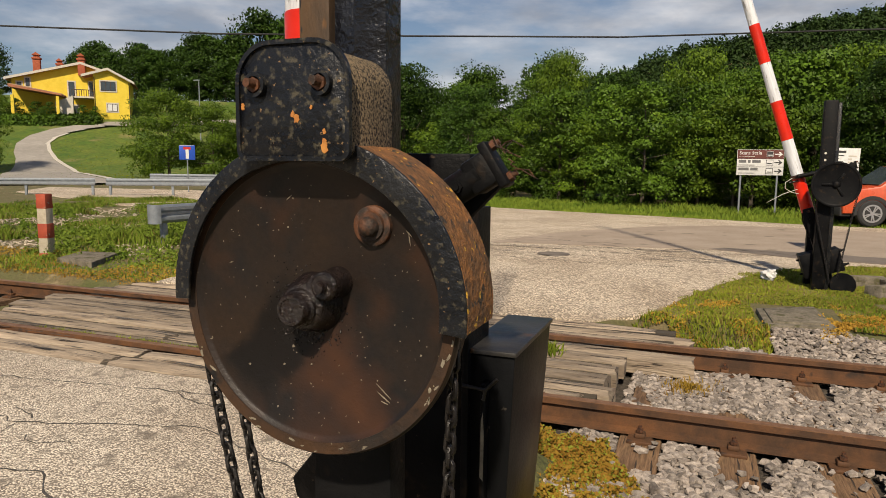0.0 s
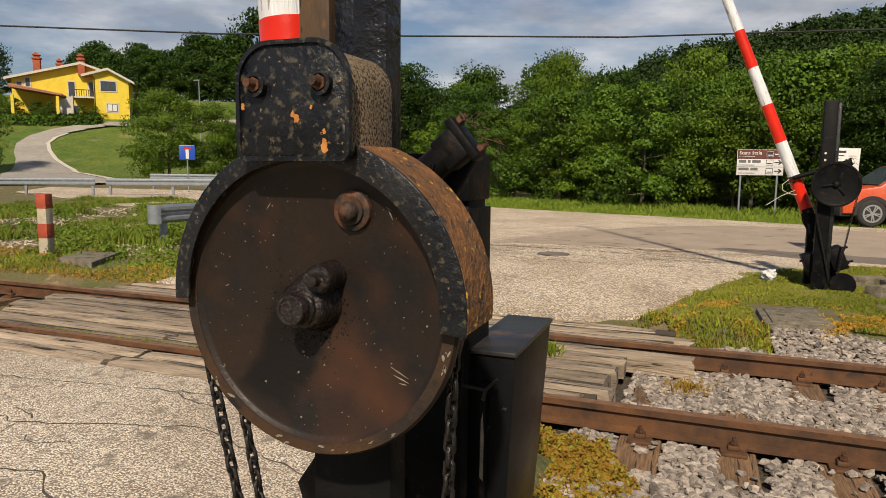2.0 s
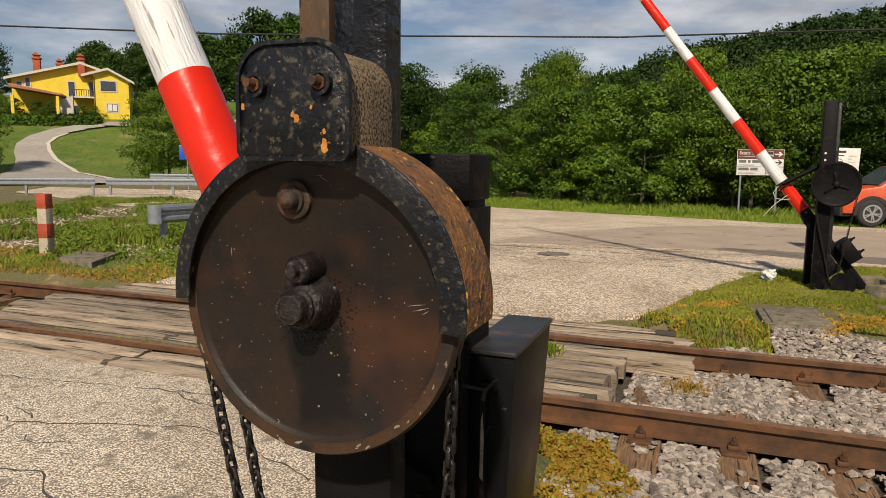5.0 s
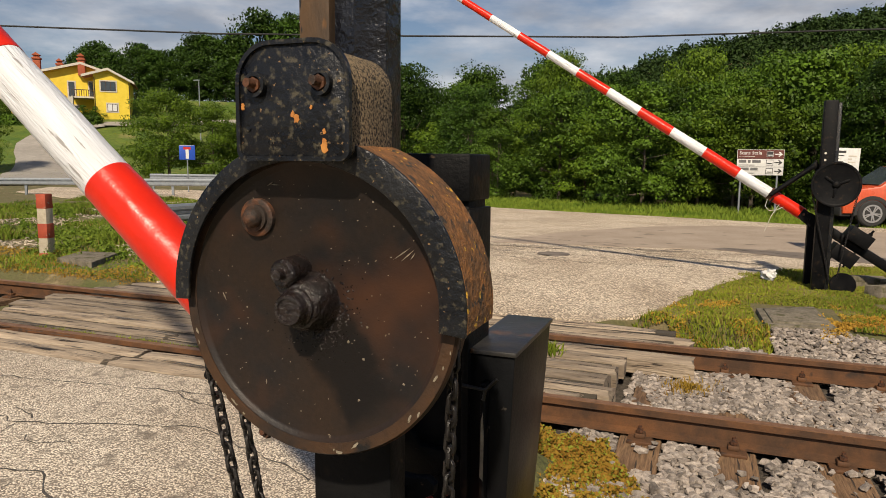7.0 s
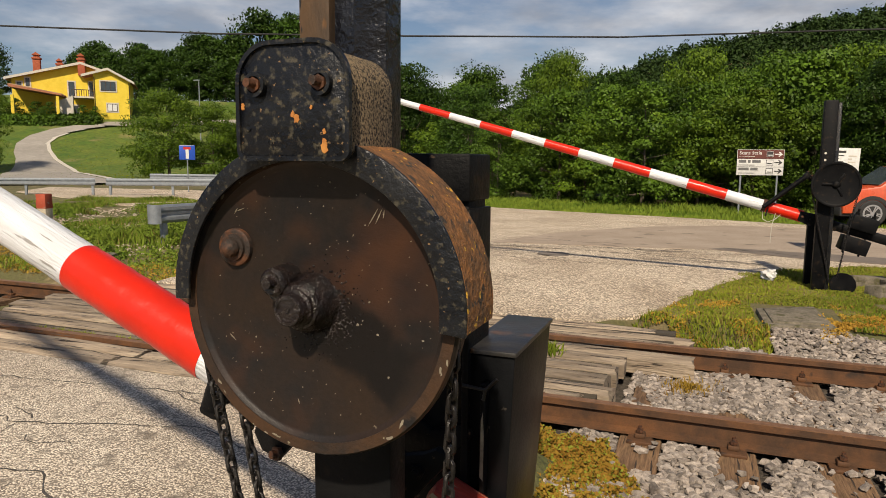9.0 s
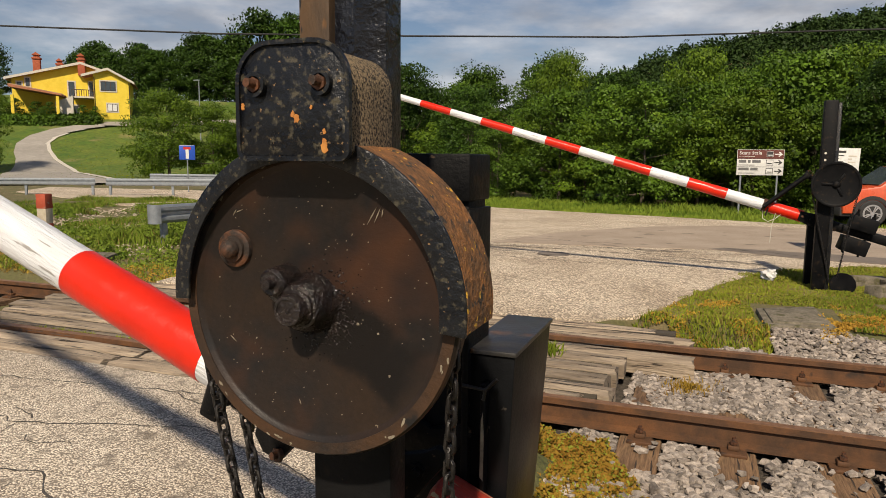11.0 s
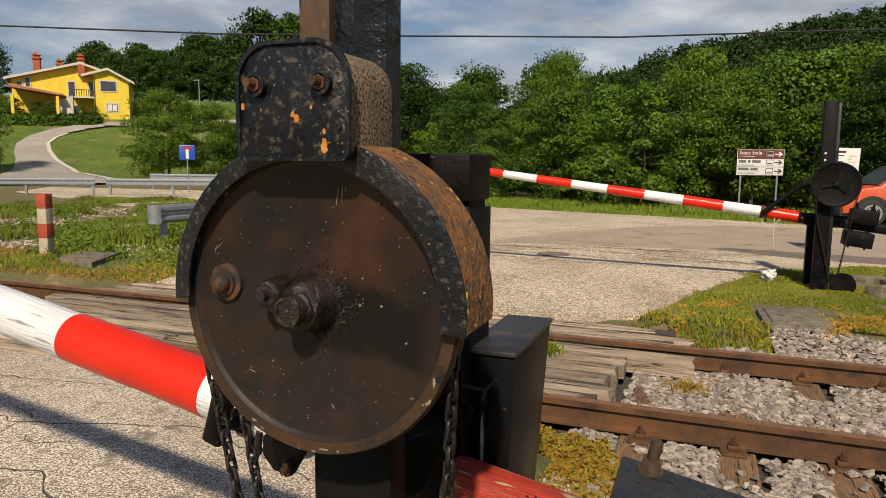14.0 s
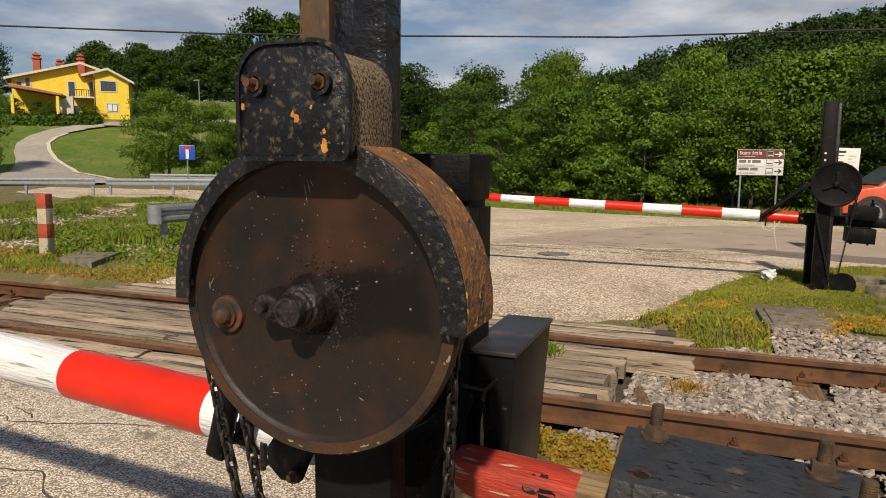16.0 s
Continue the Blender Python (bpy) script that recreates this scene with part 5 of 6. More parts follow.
def build_hill():
    """The wooded ridge far behind: a rounded landform under one cover of tree crowns."""
    verts, faces = [], []
    nx, ny = 60, 16
    def ridge(x, y):
        top = float(np.interp(x, [-90, -60, -33, -22, -15, 0, 12, 37, 210], [9, 13, 20.5, 23, 26, 29.5, 31.5, 36, 40]))
        return (top + 1.5 * noise.noise((x * 0.05, y * 0.05, 2))) * smooth_step(120, 190, y) - 1.0
    for j in range(ny):
        for i in range(nx):
            x, y = -90 + 300 * i / (nx - 1), 115 + 150 * j / (ny - 1)
            verts.append((x, y, ridge(x, y)))
    for j in range(ny - 1):
        for i in range(nx - 1):
            faces.append((j * nx + i, j * nx + i + 1, (j + 1) * nx + i + 1, (j + 1) * nx + i))
    me = raw("hill", verts, faces, SOIL)
    me.polygons.foreach_set("use_smooth", [True] * len(me.polygons))
    tagged(new("hill", me), "distant wooded hillside", "hill", kind="structure")
    r = np.random.RandomState(9)
    P, N, S = [], [], []
    for i in range(1200):
        x, y = r.uniform(-50, 60), r.uniform(150, 205)
        z = ridge(x, y)
        w, t = r.uniform(1.6, 3.0), r.uniform(2.5, 5.5)
        k = 120
        g = r.normal(size=(k, 3))
        g /= np.linalg.norm(g, axis=1)[:, None]
        g[:, 2] = abs(g[:, 2])
        P.append(np.array((x, y, z)) + g * np.array((w, w, t)) * r.uniform(0.7, 1.0, k)[:, None])
        N.append(g + np.array([0, 0, 0.4]))
        S.append(r.uniform(0.5, 0.95, k))
    me = leaves(np.concatenate(P), np.concatenate(N), np.concatenate(S), r, LEAF_PINE, "woodland")
    tagged(new("woodland", me), "dark green woodland covering the hill", "woodland", kind="stuff")


build_hill()


def blades(name, label, n, seed, where, tall, mat, width=0.006, category="grass"):
    """Loose grass blades, joined."""
    r = np.random.RandomState(seed)
    pts = []
    while len(pts) < n:
        p = where(r)
        if p is not None:
            pts.append(p)
    pts = np.array(pts)
    h = tall * r.uniform(0.4, 1.3, n) * pts[:, 3]
    a = r.uniform(0, 2 * math.pi, n)
    lean = r.uniform(0.1, 0.75, n) * h
    b = r.uniform(0, 2 * math.pi, n)
    w = width * r.uniform(0.6, 1.4, n)
    base = pts[:, :3]
    side = np.stack([np.cos(a) * w, np.sin(a) * w, np.zeros(n)], 1)
    tip = base + np.stack([np.cos(b) * lean, np.sin(b) * lean, h], 1)
    mid = base + np.stack([np.cos(b) * lean * 0.35, np.sin(b) * lean * 0.35, h * 0.6], 1)
    v = np.stack([base - side, base + side, mid + side * 0.8, tip, mid - side * 0.8], 1)
    me = bpy.data.meshes.new(name)
    me.vertices.add(5 * n), me.loops.add(5 * n), me.polygons.add(n)
    me.vertices.foreach_set("co", v.ravel())
    me.loops.foreach_set("vertex_index", np.arange(5 * n, dtype=np.int32))
    me.polygons.foreach_set("loop_start", np.arange(0, 5 * n, 5, dtype=np.int32))
    me.update()
    me.materials.append(mat)
    tagged(new(name, me), label, category, kind="stuff")


def verge(r):
    """The grass tongue beside the far barrier."""
    x, y = r.uniform(-0.6, 5.0), r.uniform(6.42, 12.0)
    edge = -0.52 + (y - 6.9) * 0.3 if y < 10.3 else 0.5 + (y - 10.3) * 1.15
    if x < edge + 0.12 * noise.noise((x * 3, y * 3, 0)):
        return None
    if 0.5 < x < 1.3 and 6.85 < y < 8.1 or x > 0.6 and y < 6.95:
        return None
    if noise.noise((x * 1.9, y * 1.9, 4)) < -0.40:
        return None
    return (x, y, height(x, y) + 0.035 * (1 - smooth_step(6.8, 7.2, y)), 0.8 * (1 - smooth_step(6.8, 7.2, y)) + 0.30 + 0.9 * max(0, noise.noise((x * 2.1, y * 2.1, 8)) + 0.35) + 0.5 * max(0, noise.noise((x * 0.8, y * 0.8, 8))))


def bank(r):
    """Weeds and grass on the far side of the track, left of the road."""
    x, y = r.uniform(-22, -6.0), r.uniform(6.5, 21)
    if x > -6.3 - (y - 6.5) * 0.30 or noise.noise((x * 0.5, y * 0.5, 1)) < (0.02 if x < -9.5 else -0.2) - 0.01 * (y - 8):
        return None
    return (x, y, height(x, y), (0.35 if y < 8.6 else 1.0) * (0.4 + 1.3 * max(0, noise.noise((x * 0.6, y * 0.6, 6)) + 0.25)))


def roadside(r):
    """Tall grass under the hedge."""
    k = r.uniform(0, 1)
    x = -13 + 22 * k
    y0 = 24.2 - 0.44 * (x + 11) * 0.62 if x < 4 else 19.35
    y0 = float(np.interp(x, [-13, -7, -4.1, -1.5, 2.1, 4.1, 9], [24.5, 22.6, 21.6, 21.0, 19.8, 19.5, 19.2]))
    y = y0 + r.uniform(0, 1) ** 1.3 * 4.0
    return (x, y, height(x, y), 0.5 + 0.35 * (y - y0))


def slope(r):
    x, y = r.uniform(-90, -20), r.uniform(26, 85)
    u = -0.6 * x + 0.8 * y
    if u > 120 or u < 45:
        return None
    return (x, y, height(x, y), 1.0)


blades("grass", "rough green verge grass beside the track", 70000, 1, verge, 0.042, GRASS, 0.005)
blades("dry_grass", "straw-coloured dry grass by the track", 24000, 2, verge, 0.042, DRY, 0.005)
blades("grass", "weedy grass bank beyond the rails", 70000, 3, bank, 0.15, WEED, 0.007)
blades("dry_grass", "dry stalks on the bank", 16000, 4, bank, 0.13, DRY, 0.006)
blades("grass", "long grass under the roadside hedge", 30000, 5, roadside, 0.13, WEED, 0.012)
blades("grass", "mown grass on the slope below the house", 9000, 6, slope, 0.14, GRASS, 0.06)


def shrub(r):
    a, d = r.uniform(0, 6.28), abs(r.normal()) * 0.10
    return (-0.06 + d * math.cos(a), 5.1 + d * math.sin(a), -0.17, 1.0)


def tuft(r):
    a, d = r.uniform(0, 6.28), abs(r.normal()) * 0.05
    return (-1.08 + d * math.cos(a), 5.16 + d * math.sin(a), -0.03, 1.0)


blades("dry_weed", "reddish dry weed in the ballast", 420, 31, shrub, 0.055, SEDUM, 0.003, "weed")
blades("grass", "small green tuft between the timbers", 160, 32, tuft, 0.08, GRASS, 0.006)


def moss(r):
    x, y = r.uniform(-1.3, 0.0), r.uniform(2.3, 3.9)
    if noise.noise((x * 3.2, y * 3.2, 0)) < -0.55 or x > -0.26 + 0.45 * (3.4 - y):
        return None
    return (x, y, height(x, y) + 0.075, 0.8)


def moss_far(r):
    x, y = r.uniform(0.1, 2.6), r.uniform(6.25, 7.6)
    if x < 0.6 and y > 6.85:
        return None
    if noise.noise((x * 2.2, y * 2.2, 5)) < (-0.12 if x < 0.6 or y > 7.05 else 0.42):
        return None
    return (x, y, height(x, y) + 0.02, 0.8)


def moss_left(r):
    x, y = r.uniform(-14, -6.3), r.uniform(6.2, 8.2)
    if noise.noise((x * 1.2, y * 1.2, 7)) < -0.08:
        return None
    return (x, y, height(x, y), 1.2)


def clover(r):
    p = verge(r)
    return None if p is None or noise.noise((p[0] * 1.6, p[1] * 1.6, 21)) < -0.05 else p


def brown_patch(r):
    p = verge(r)
    return None if p is None or p[1] > 8.2 or noise.noise((p[0] * 2.4, p[1] * 2.4, 33)) < 0.12 else p


def flangeway(r):
    x = r.uniform(-5.4, -3.2) if r.uniform() < 0.8 else r.uniform(-1.3, -1.0)
    y = r.uniform(4.14, 4.19)
    return None if noise.noise((x * 2.5, 0, 3)) < -0.1 else (x, y, -0.05, 1.0)


blades("grass", "short grass growing in the flangeway", 1500, 12, flangeway, 0.05, GRASS, 0.004)


def mats(label, n, seed, where, size, thick, mat=None, name="stonecrop"):
    """Low cushions of tiny fleshy leaves."""
    r = np.random.RandomState(seed)
    pts = []
    while len(pts) < n:
        q = where(r)
        if q is not None:
            pts.append(q[:3])
    pts = np.array(pts)
    pts[:, 2] += r.uniform(-0.3, 1, n) * thick * (1 + np.sin(pts[:, 0] * 31) * np.cos(pts[:, 1] * 27))
    me = leaves(pts, np.tile((0.0, -0.3, 1.0), (n, 1)), r.uniform(0.6, 1.4, n) * size, r, mat or SEDUM, name)
    tagged(new(name, me), label, name, kind="stuff")


mats("orange stonecrop creeping over the ballast edge", 46000, 7, moss, 0.021, 0.032)
mats("yellow-green stonecrop over the ballast edge", 13000, 16, moss, 0.018, 0.036, CLOVER)
mats("low yellow-green clover in the verge", 30000, 14, clover, 0.026, 0.022, CLOVER, "clover")
mats("browned stonecrop among the verge grass", 9000, 15, brown_patch, 0.024, 0.03)
mats("orange stonecrop along the far ballast", 12000, 8, moss_far, 0.02, 0.022)
mats("orange stonecrop along the rails", 19000, 9, moss_left, 0.026, 0.025)


def build_weeds():
    r = np.random.RandomState(77)
    P, N, S = [], [], []
    while len(P) < 760:
        x, y = r.uniform(-19, -6.6), r.uniform(7.4, 17)
        if x > -6.6 - (y - 6.5) * 0.30 or noise.noise((x * 0.45, y * 0.45, 12)) < -0.05:
            continue
        k, w, t = 80, r.uniform(0.10, 0.28), r.uniform(0.06, 0.30)
        g = r.normal(size=(k, 3))
        g /= np.linalg.norm(g, axis=1)[:, None]
        g[:, 2] = abs(g[:, 2])
        P.append(np.array((x, y, height(x, y))) + g * np.array((w, w, t)) * r.uniform(0.3, 1.0, k)[:, None])
        N.append(g + np.array([0, 0, 0.6]))
        S.append(r.uniform(0.022, 0.060, k))
    me = leaves(np.concatenate(P), np.concatenate(N), np.concatenate(S), r, WEED, "weeds")
    tagged(new("weeds", me), "low leafy weeds over the stony bank", "weeds", kind="stuff")


build_weeds()


def stony(x, y):
    if x > -6.8 - (y - 6.5) * 0.30 or noise.noise((x * 0.45, y * 0.45, 12)) > 0.05:
        return None
    return height(x, y) + 0.01


stones("gravel", 2800, (-19, -7, 8.0, 18), 23, GRAVEL, 0.035, "pale stony gravel on the bank", stony)

# ---- roadside things ----


def slab(name, label, pts, z0, z1):
    bm = bmesh.new()
    prism(bm, pts, z0, z1, "xy", 0.012)
    thing(name, label, "slab", bm=bm, mat=CONCRETE)


slab("concrete_slab", "mossy concrete cover slab in the grass", [(0.53, 7.62), (1.10, 7.95), (1.17, 6.95), (0.57, 6.85)], -0.2, -0.012)
slab("slab_lid", "mossy recessed lid of the concrete cover", [(0.595, 7.57), (1.05, 7.84), (1.11, 7.02), (0.63, 6.94)], -0.05, 0.006)
slab("concrete_slab", "weathered concrete cover slab among dry weeds", [(-8.85, 7.2), (-9.15, 7.9), (-8.5, 8.0), (-8.0, 7.05)], -0.2, 0.02)


def build_marker():
    post = thing("marker_post", "red and white banded concrete marker post", "post", pose(-9.48, 7.56, -0.1, 0, 0, 12))
    bm = bmesh.new()
    box(bm, -0.078, 0.078, -0.078, 0.078, -0.1, 1.02, 0.010)
    part("shaft", bm, CREAM, post)
    for z0, z1 in ((-0.1, 0.12), (0.345, 0.575), (0.80, 1.025)):
        bm = bmesh.new()
        box(bm, -0.081, 0.081, -0.081, 0.081, z0, z1, 0.010)
        part("red_band", bm, MARKER_RED, post, "faded red band")


build_marker()


def beam_outline():
    return [(0.0, 0.155), (0.02, 0.15), (0.05, 0.11), (0.05, 0.06), (0.0, 0.02), (0.0, -0.02), (0.05, -0.06), (0.05, -0.11), (0.02, -0.15), (0.0, -0.155), (-0.006, -0.155), (0.014, -0.15), (0.044, -0.11), (0.044, -0.06), (-0.006, -0.02), (-0.006, 0.02), (0.044, 0.06), (0.044, 0.11), (0.014, 0.15), (-0.006, 0.155)]


def guardrail(a, b, za, zb, posts, end=None, label="galvanised steel guardrail along the road"):
    a, b = Vector((a[0], a[1], 0)), Vector((b[0], b[1], 0))
    d = b - a
    g = thing("guardrail", label, "guardrail", Matrix.Translation(a) @ pose(0, 0, 0, 0, 0, math.degrees(math.atan2(d.y, d.x))), "guardrails")
    n = d.length
    bm = bmesh.new()
    out = [(-p, q) for p, q in beam_outline()]
    vs = prism(bm, out, 0, n, "yz")
    for v in bm.verts:
        v.co.z += za + (zb - za) * v.co.x / n
    part("beam", bm, GALV, g)
    for i in range(posts):
        x = 0.15 + (n - 0.3) * i / max(1, posts - 1)
        bm = bmesh.new()
        box(bm, x - 0.05, x + 0.05, 0.01, 0.09, -0.4, za + (zb - za) * x / n + 0.10, 0.006)
        part("post", bm, GALV, g)
    if end is not None:
        bm = bmesh.new()
        pts = [(0.13 * math.cos(t), 0.13 * math.sin(t)) for t in [math.pi * (0.5 + i / 12) for i in range(13)]]
        pts += [(0.12 * math.cos(t), 0.12 * math.sin(t)) for t in [math.pi * (1.5 - i / 12) for i in range(13)]]
        prism(bm, [(p[0], p[1] + 0.05) for p in pts], za - 0.16, za + 0.16, "xy")
        part("end_cap", bm, GALV, g, "rounded end cap")


guardrail((-8.5, 8.85), (-8.0, 14.0), 0.56, 0.56, 3, True, "short galvanised guardrail with rounded end cap")
guardrail((-33.0, 18.9), (-24.75, 22.25), 0.50, 0.52, 4)
guardrail((-24.3, 22.4), (-19.0, 24.5), 0.52, 0.52, 3)
guardrail((-27.5, 28.2), (-22.0, 30.4), 0.62, 0.58, 3)


def board(name, label, category, w, h, m, mat, posts, group=""):
    s = thing(name, label, category, m, group)
    bm = bmesh.new()
    box(bm, -w / 2, w / 2, -0.012, 0.012, -h / 2, h / 2, 0.004)
    face = part("panel", bm, mat, s)
    for x in posts:
        bm = bmesh.new()
        rod(bm, (x, 0.04, -4), (x, 0.04, h * 0.35), 0.03, seg=14)
        part("post", bm, GALV, s, "grey steel post")
    return s, face


def flat(parent, name, x0, x1, z0, z1, mat, y=-0.014, label=""):
    bm = bmesh.new()
    box(bm, x0, x1, y - 0.003, y + 0.001, z0, z1)
    return part(name, bm, mat, parent, label, 0)


def letters(parent, text, x, z, size, mat, y=-0.020):
    cu = bpy.data.curves.new("lettering", "FONT")
    cu.body, cu.size, cu.extrude, cu.resolution_u = text, size, 0.001, 2
    tmp = bpy.data.objects.new("lettering", cu)
    scene.collection.objects.link(tmp)
    me = bpy.data.meshes.new_from_object(tmp)
    bpy.data.objects.remove(tmp)
    me.materials.clear()
    me.materials.append(mat)
    ob = new("lettering", me)
    ob.parent = parent
    ob.matrix_local = pose(x, y, z, 90, 0, 0)
    return ob


def arrow(parent, x, z, s, mat):
    bm = bmesh.new()
    prism(bm, [(x - s, z - s * 0.14), (x + s * 0.3, z - s * 0.14), (x - s * 0.1, z - s * 0.62), (x + s * 0.25, z - s * 0.62), (x + s, z), (x + s * 0.25, z + s * 0.62), (x - s * 0.1, z + s * 0.62), (x + s * 0.3, z + s * 0.14), (x - s, z + s * 0.14)], -0.018, -0.013, "xz")
    part("arrow", bm, mat, parent, "", 0)


def build_signs():
    W, H = 1.30, 0.76
    s, face = board("direction_sign", "brown and white direction sign with arrows and pictograms", "sign", W, H, pose(1.42, 22.6, 1.55, 0, 0, 8), SIGN_WHITE, (-0.52, 0.50))
    flat(face, "stripe", -W / 2 + 0.01, W / 2 - 0.01, H / 2 - 0.265, H / 2 - 0.01, SIGN_BROWN, label="brown top panel")
    for z in (H / 2 - 0.272, H / 2 - 0.51):
        flat(face, "stripe", -W / 2, W / 2, z - 0.006, z + 0.006, INK)
    letters(face, "Stara štala", -0.60, 0.235, 0.155, SIGN_WHITE)
    for x0, x1 in ((-0.60, -0.39), (-0.345, -0.27), (-0.225, 0.01)):
        flat(face, "writing_bar", x0, x1, -0.01, 0.07, GREY_INK)
    for x0, x1 in ((-0.60, -0.31), (-0.265, -0.06)):
        flat(face, "writing_bar", x0, x1, -0.235, -0.155, GREY_INK)
    for z, mat in ((0.17, SIGN_WHITE), (-0.085, INK), (-0.325, INK)):
        flat(face, "writing_bar", -0.60, -0.16, z - 0.004, z + 0.018, mat if mat is SIGN_WHITE else GREY_INK)
    for z, a, b in ((0.245, SIGN_WHITE, INK), (0.0, INK, SIGN_WHITE), (-0.255, INK, SIGN_WHITE)):
        flat(face, "pictogram", 0.16, 0.36, z - 0.085, z + 0.085, a)
        flat(face, "pictogram", 0.175, 0.345, z - 0.07, z + 0.07, b, -0.018)
        flat(face, "pictogram", 0.19, 0.33, z - 0.04, z - 0.015, a, -0.022)
        arrow(face, 0.50, z, 0.11, a)
    s, face = board("dead_end_sign", "blue dead-end road sign on a thin post", "sign", 0.72, 0.70, pose(-23.57, 26.6, 1.86, 0, 0, 40), SIGN_BLUE, (0.0,))
    flat(face, "symbol_bar", -0.07, 0.07, -0.30, 0.16, SIGN_WHITE)
    flat(face, "symbol_bar", -0.17, 0.17, 0.14, 0.26, SIGN_RED)
    flat(face, "symbol_bar", -0.34, 0.34, 0.325, 0.335, SIGN_WHITE)
    s, face = board("notice_board", "white notice board with small print", "sign", 0.42, 0.56, pose(2.09, 13.0, 1.47, 0, 2, 4), SIGN_WHITE, (-0.17,))
    flat(face, "writing_bar", -0.18, 0.0, 0.20, 0.235, INK)
    r = random.Random(2)
    for i in range(7):
        z = 0.15 - 0.05 * i
        flat(face, "writing_bar", -0.18, -0.18 + r.uniform(0.08, 0.16), z, z + 0.012, INK)
        flat(face, "writing_bar", 0.04, 0.04 + r.uniform(0.05, 0.13), z - 0.01, z + 0.012, TRIM)


build_signs()


def build_car():
    """A small orange-red crossover, parked; only its front reaches the view."""
    car = thing("car", "orange-red parked compact crossover with black cladding", "car", pose(3.02, 20.3, -0.04, 0, 0, 12))
    side = [(-0.02, 0.32), (-0.05, 0.62), (0.0, 0.82), (0.25, 0.93), (0.80, 1.02), (1.45, 1.50), (2.05, 1.60), (3.0, 1.58), (3.75, 1.28), (4.05, 1.05), (4.10, 0.45), (4.0, 0.30)]
    bm = bmesh.new()
    prism(bm, side, -0.86, 0.86, "xz", 0.06)
    for v in bm.verts:
        if v.co.z > 1.05:
            v.co.y *= 1 - 0.32 * (v.co.z - 1.05)
    part("body", bm, CAR_RED, car)
    for y in (-0.875, 0.865):
        for x in (0.64, 3.20):
            bm = bmesh.new()
            arc_band(bm, 0.345, 0.43, y - 0.01, y + 0.02, -8, 188, 24)
            bmesh.ops.translate(bm, verts=bm.verts, vec=(x, 0, 0.34))
            part("wheel_arch", bm, RUBBER, car, "black plastic arch")
        bm = bmesh.new()
        box(bm, 1.2, 2.9, y - 0.008, y + 0.018, 0.24, 0.40, 0.01)
        part("sill", bm, RUBBER, car)
    for y in (-0.79, 0.79):
        for x in (0.64, 3.20):
            bm = bmesh.new()
            lathe(bm, [(y - 0.11, 0.20), (y - 0.11, 0.30), (y - 0.08, 0.335), (y + 0.08, 0.335), (y + 0.11, 0.30), (y + 0.11, 0.20)], 40)
            bmesh.ops.translate(bm, verts=bm.verts, vec=(x, 0, 0.335))
            wheel = part("wheel", bm, RUBBER, car)
            bm = bmesh.new()
            o = y - 0.105 if y < 0 else y + 0.105
            arc_band(bm, 0.185, 0.225, o - 0.012, o + 0.012, 0, 360, 36)
            rod(bm, (0, o - 0.012, 0), (0, o + 0.012, 0), 0.05, seg=16)
            for i in range(5):
                t = radians(72 * i + 12)
                for k in (-0.16, 0.16):
                    box(bm, 0.04, 0.20, o - 0.012, o + 0.012, -0.014, 0.014, 0.003, pose(0, 0, 0, 0, math.degrees(t + k), 0))
            bmesh.ops.translate(bm, verts=bm.verts, vec=(x, 0, 0.335))
            part("rim", bm, ALLOY, wheel, "silver alloy rim")
    bm = bmesh.new()
    prism(bm, [(0.80, 1.05), (1.42, 1.50), (1.52, 1.50), (0.95, 1.05)], -0.72, 0.72, "xz")
    part("windscreen", bm, GLASS, car)
    for y in (-0.80, 0.80):
        bm = bmesh.new()
        prism(bm, [(1.35, 1.12), (1.78, 1.48), (2.95, 1.50), (3.5, 1.25), (3.5, 1.12)], y - 0.05, y + 0.05, "xz", 0.01)
        part("side_window", bm, GLASS, car)
        bm = bmesh.new()
        box(bm, -0.03, 0.35, y - 0.06 if y < 0 else y - 0.05, y + 0.05 if y < 0 else y + 0.06, 0.72, 0.86, 0.03)
        part("headlight", bm, ALLOY, car)
        bm = bmesh.new()
        box(bm, 1.30, 1.50, y * 1.16 - 0.09, y * 1.16 + 0.09, 1.06, 1.22, 0.03)
        part("wing_mirror", bm, MIRROR_BLUE if y < 0 else CAR_RED, car, "pale blue mirror housing")
    bm = bmesh.new()
    box(bm, -0.07, 0.2, -0.78, 0.78, 0.25, 0.48, 0.03)
    part("bumper", bm, RUBBER, car)


build_car()

# ---- house on the rise ----


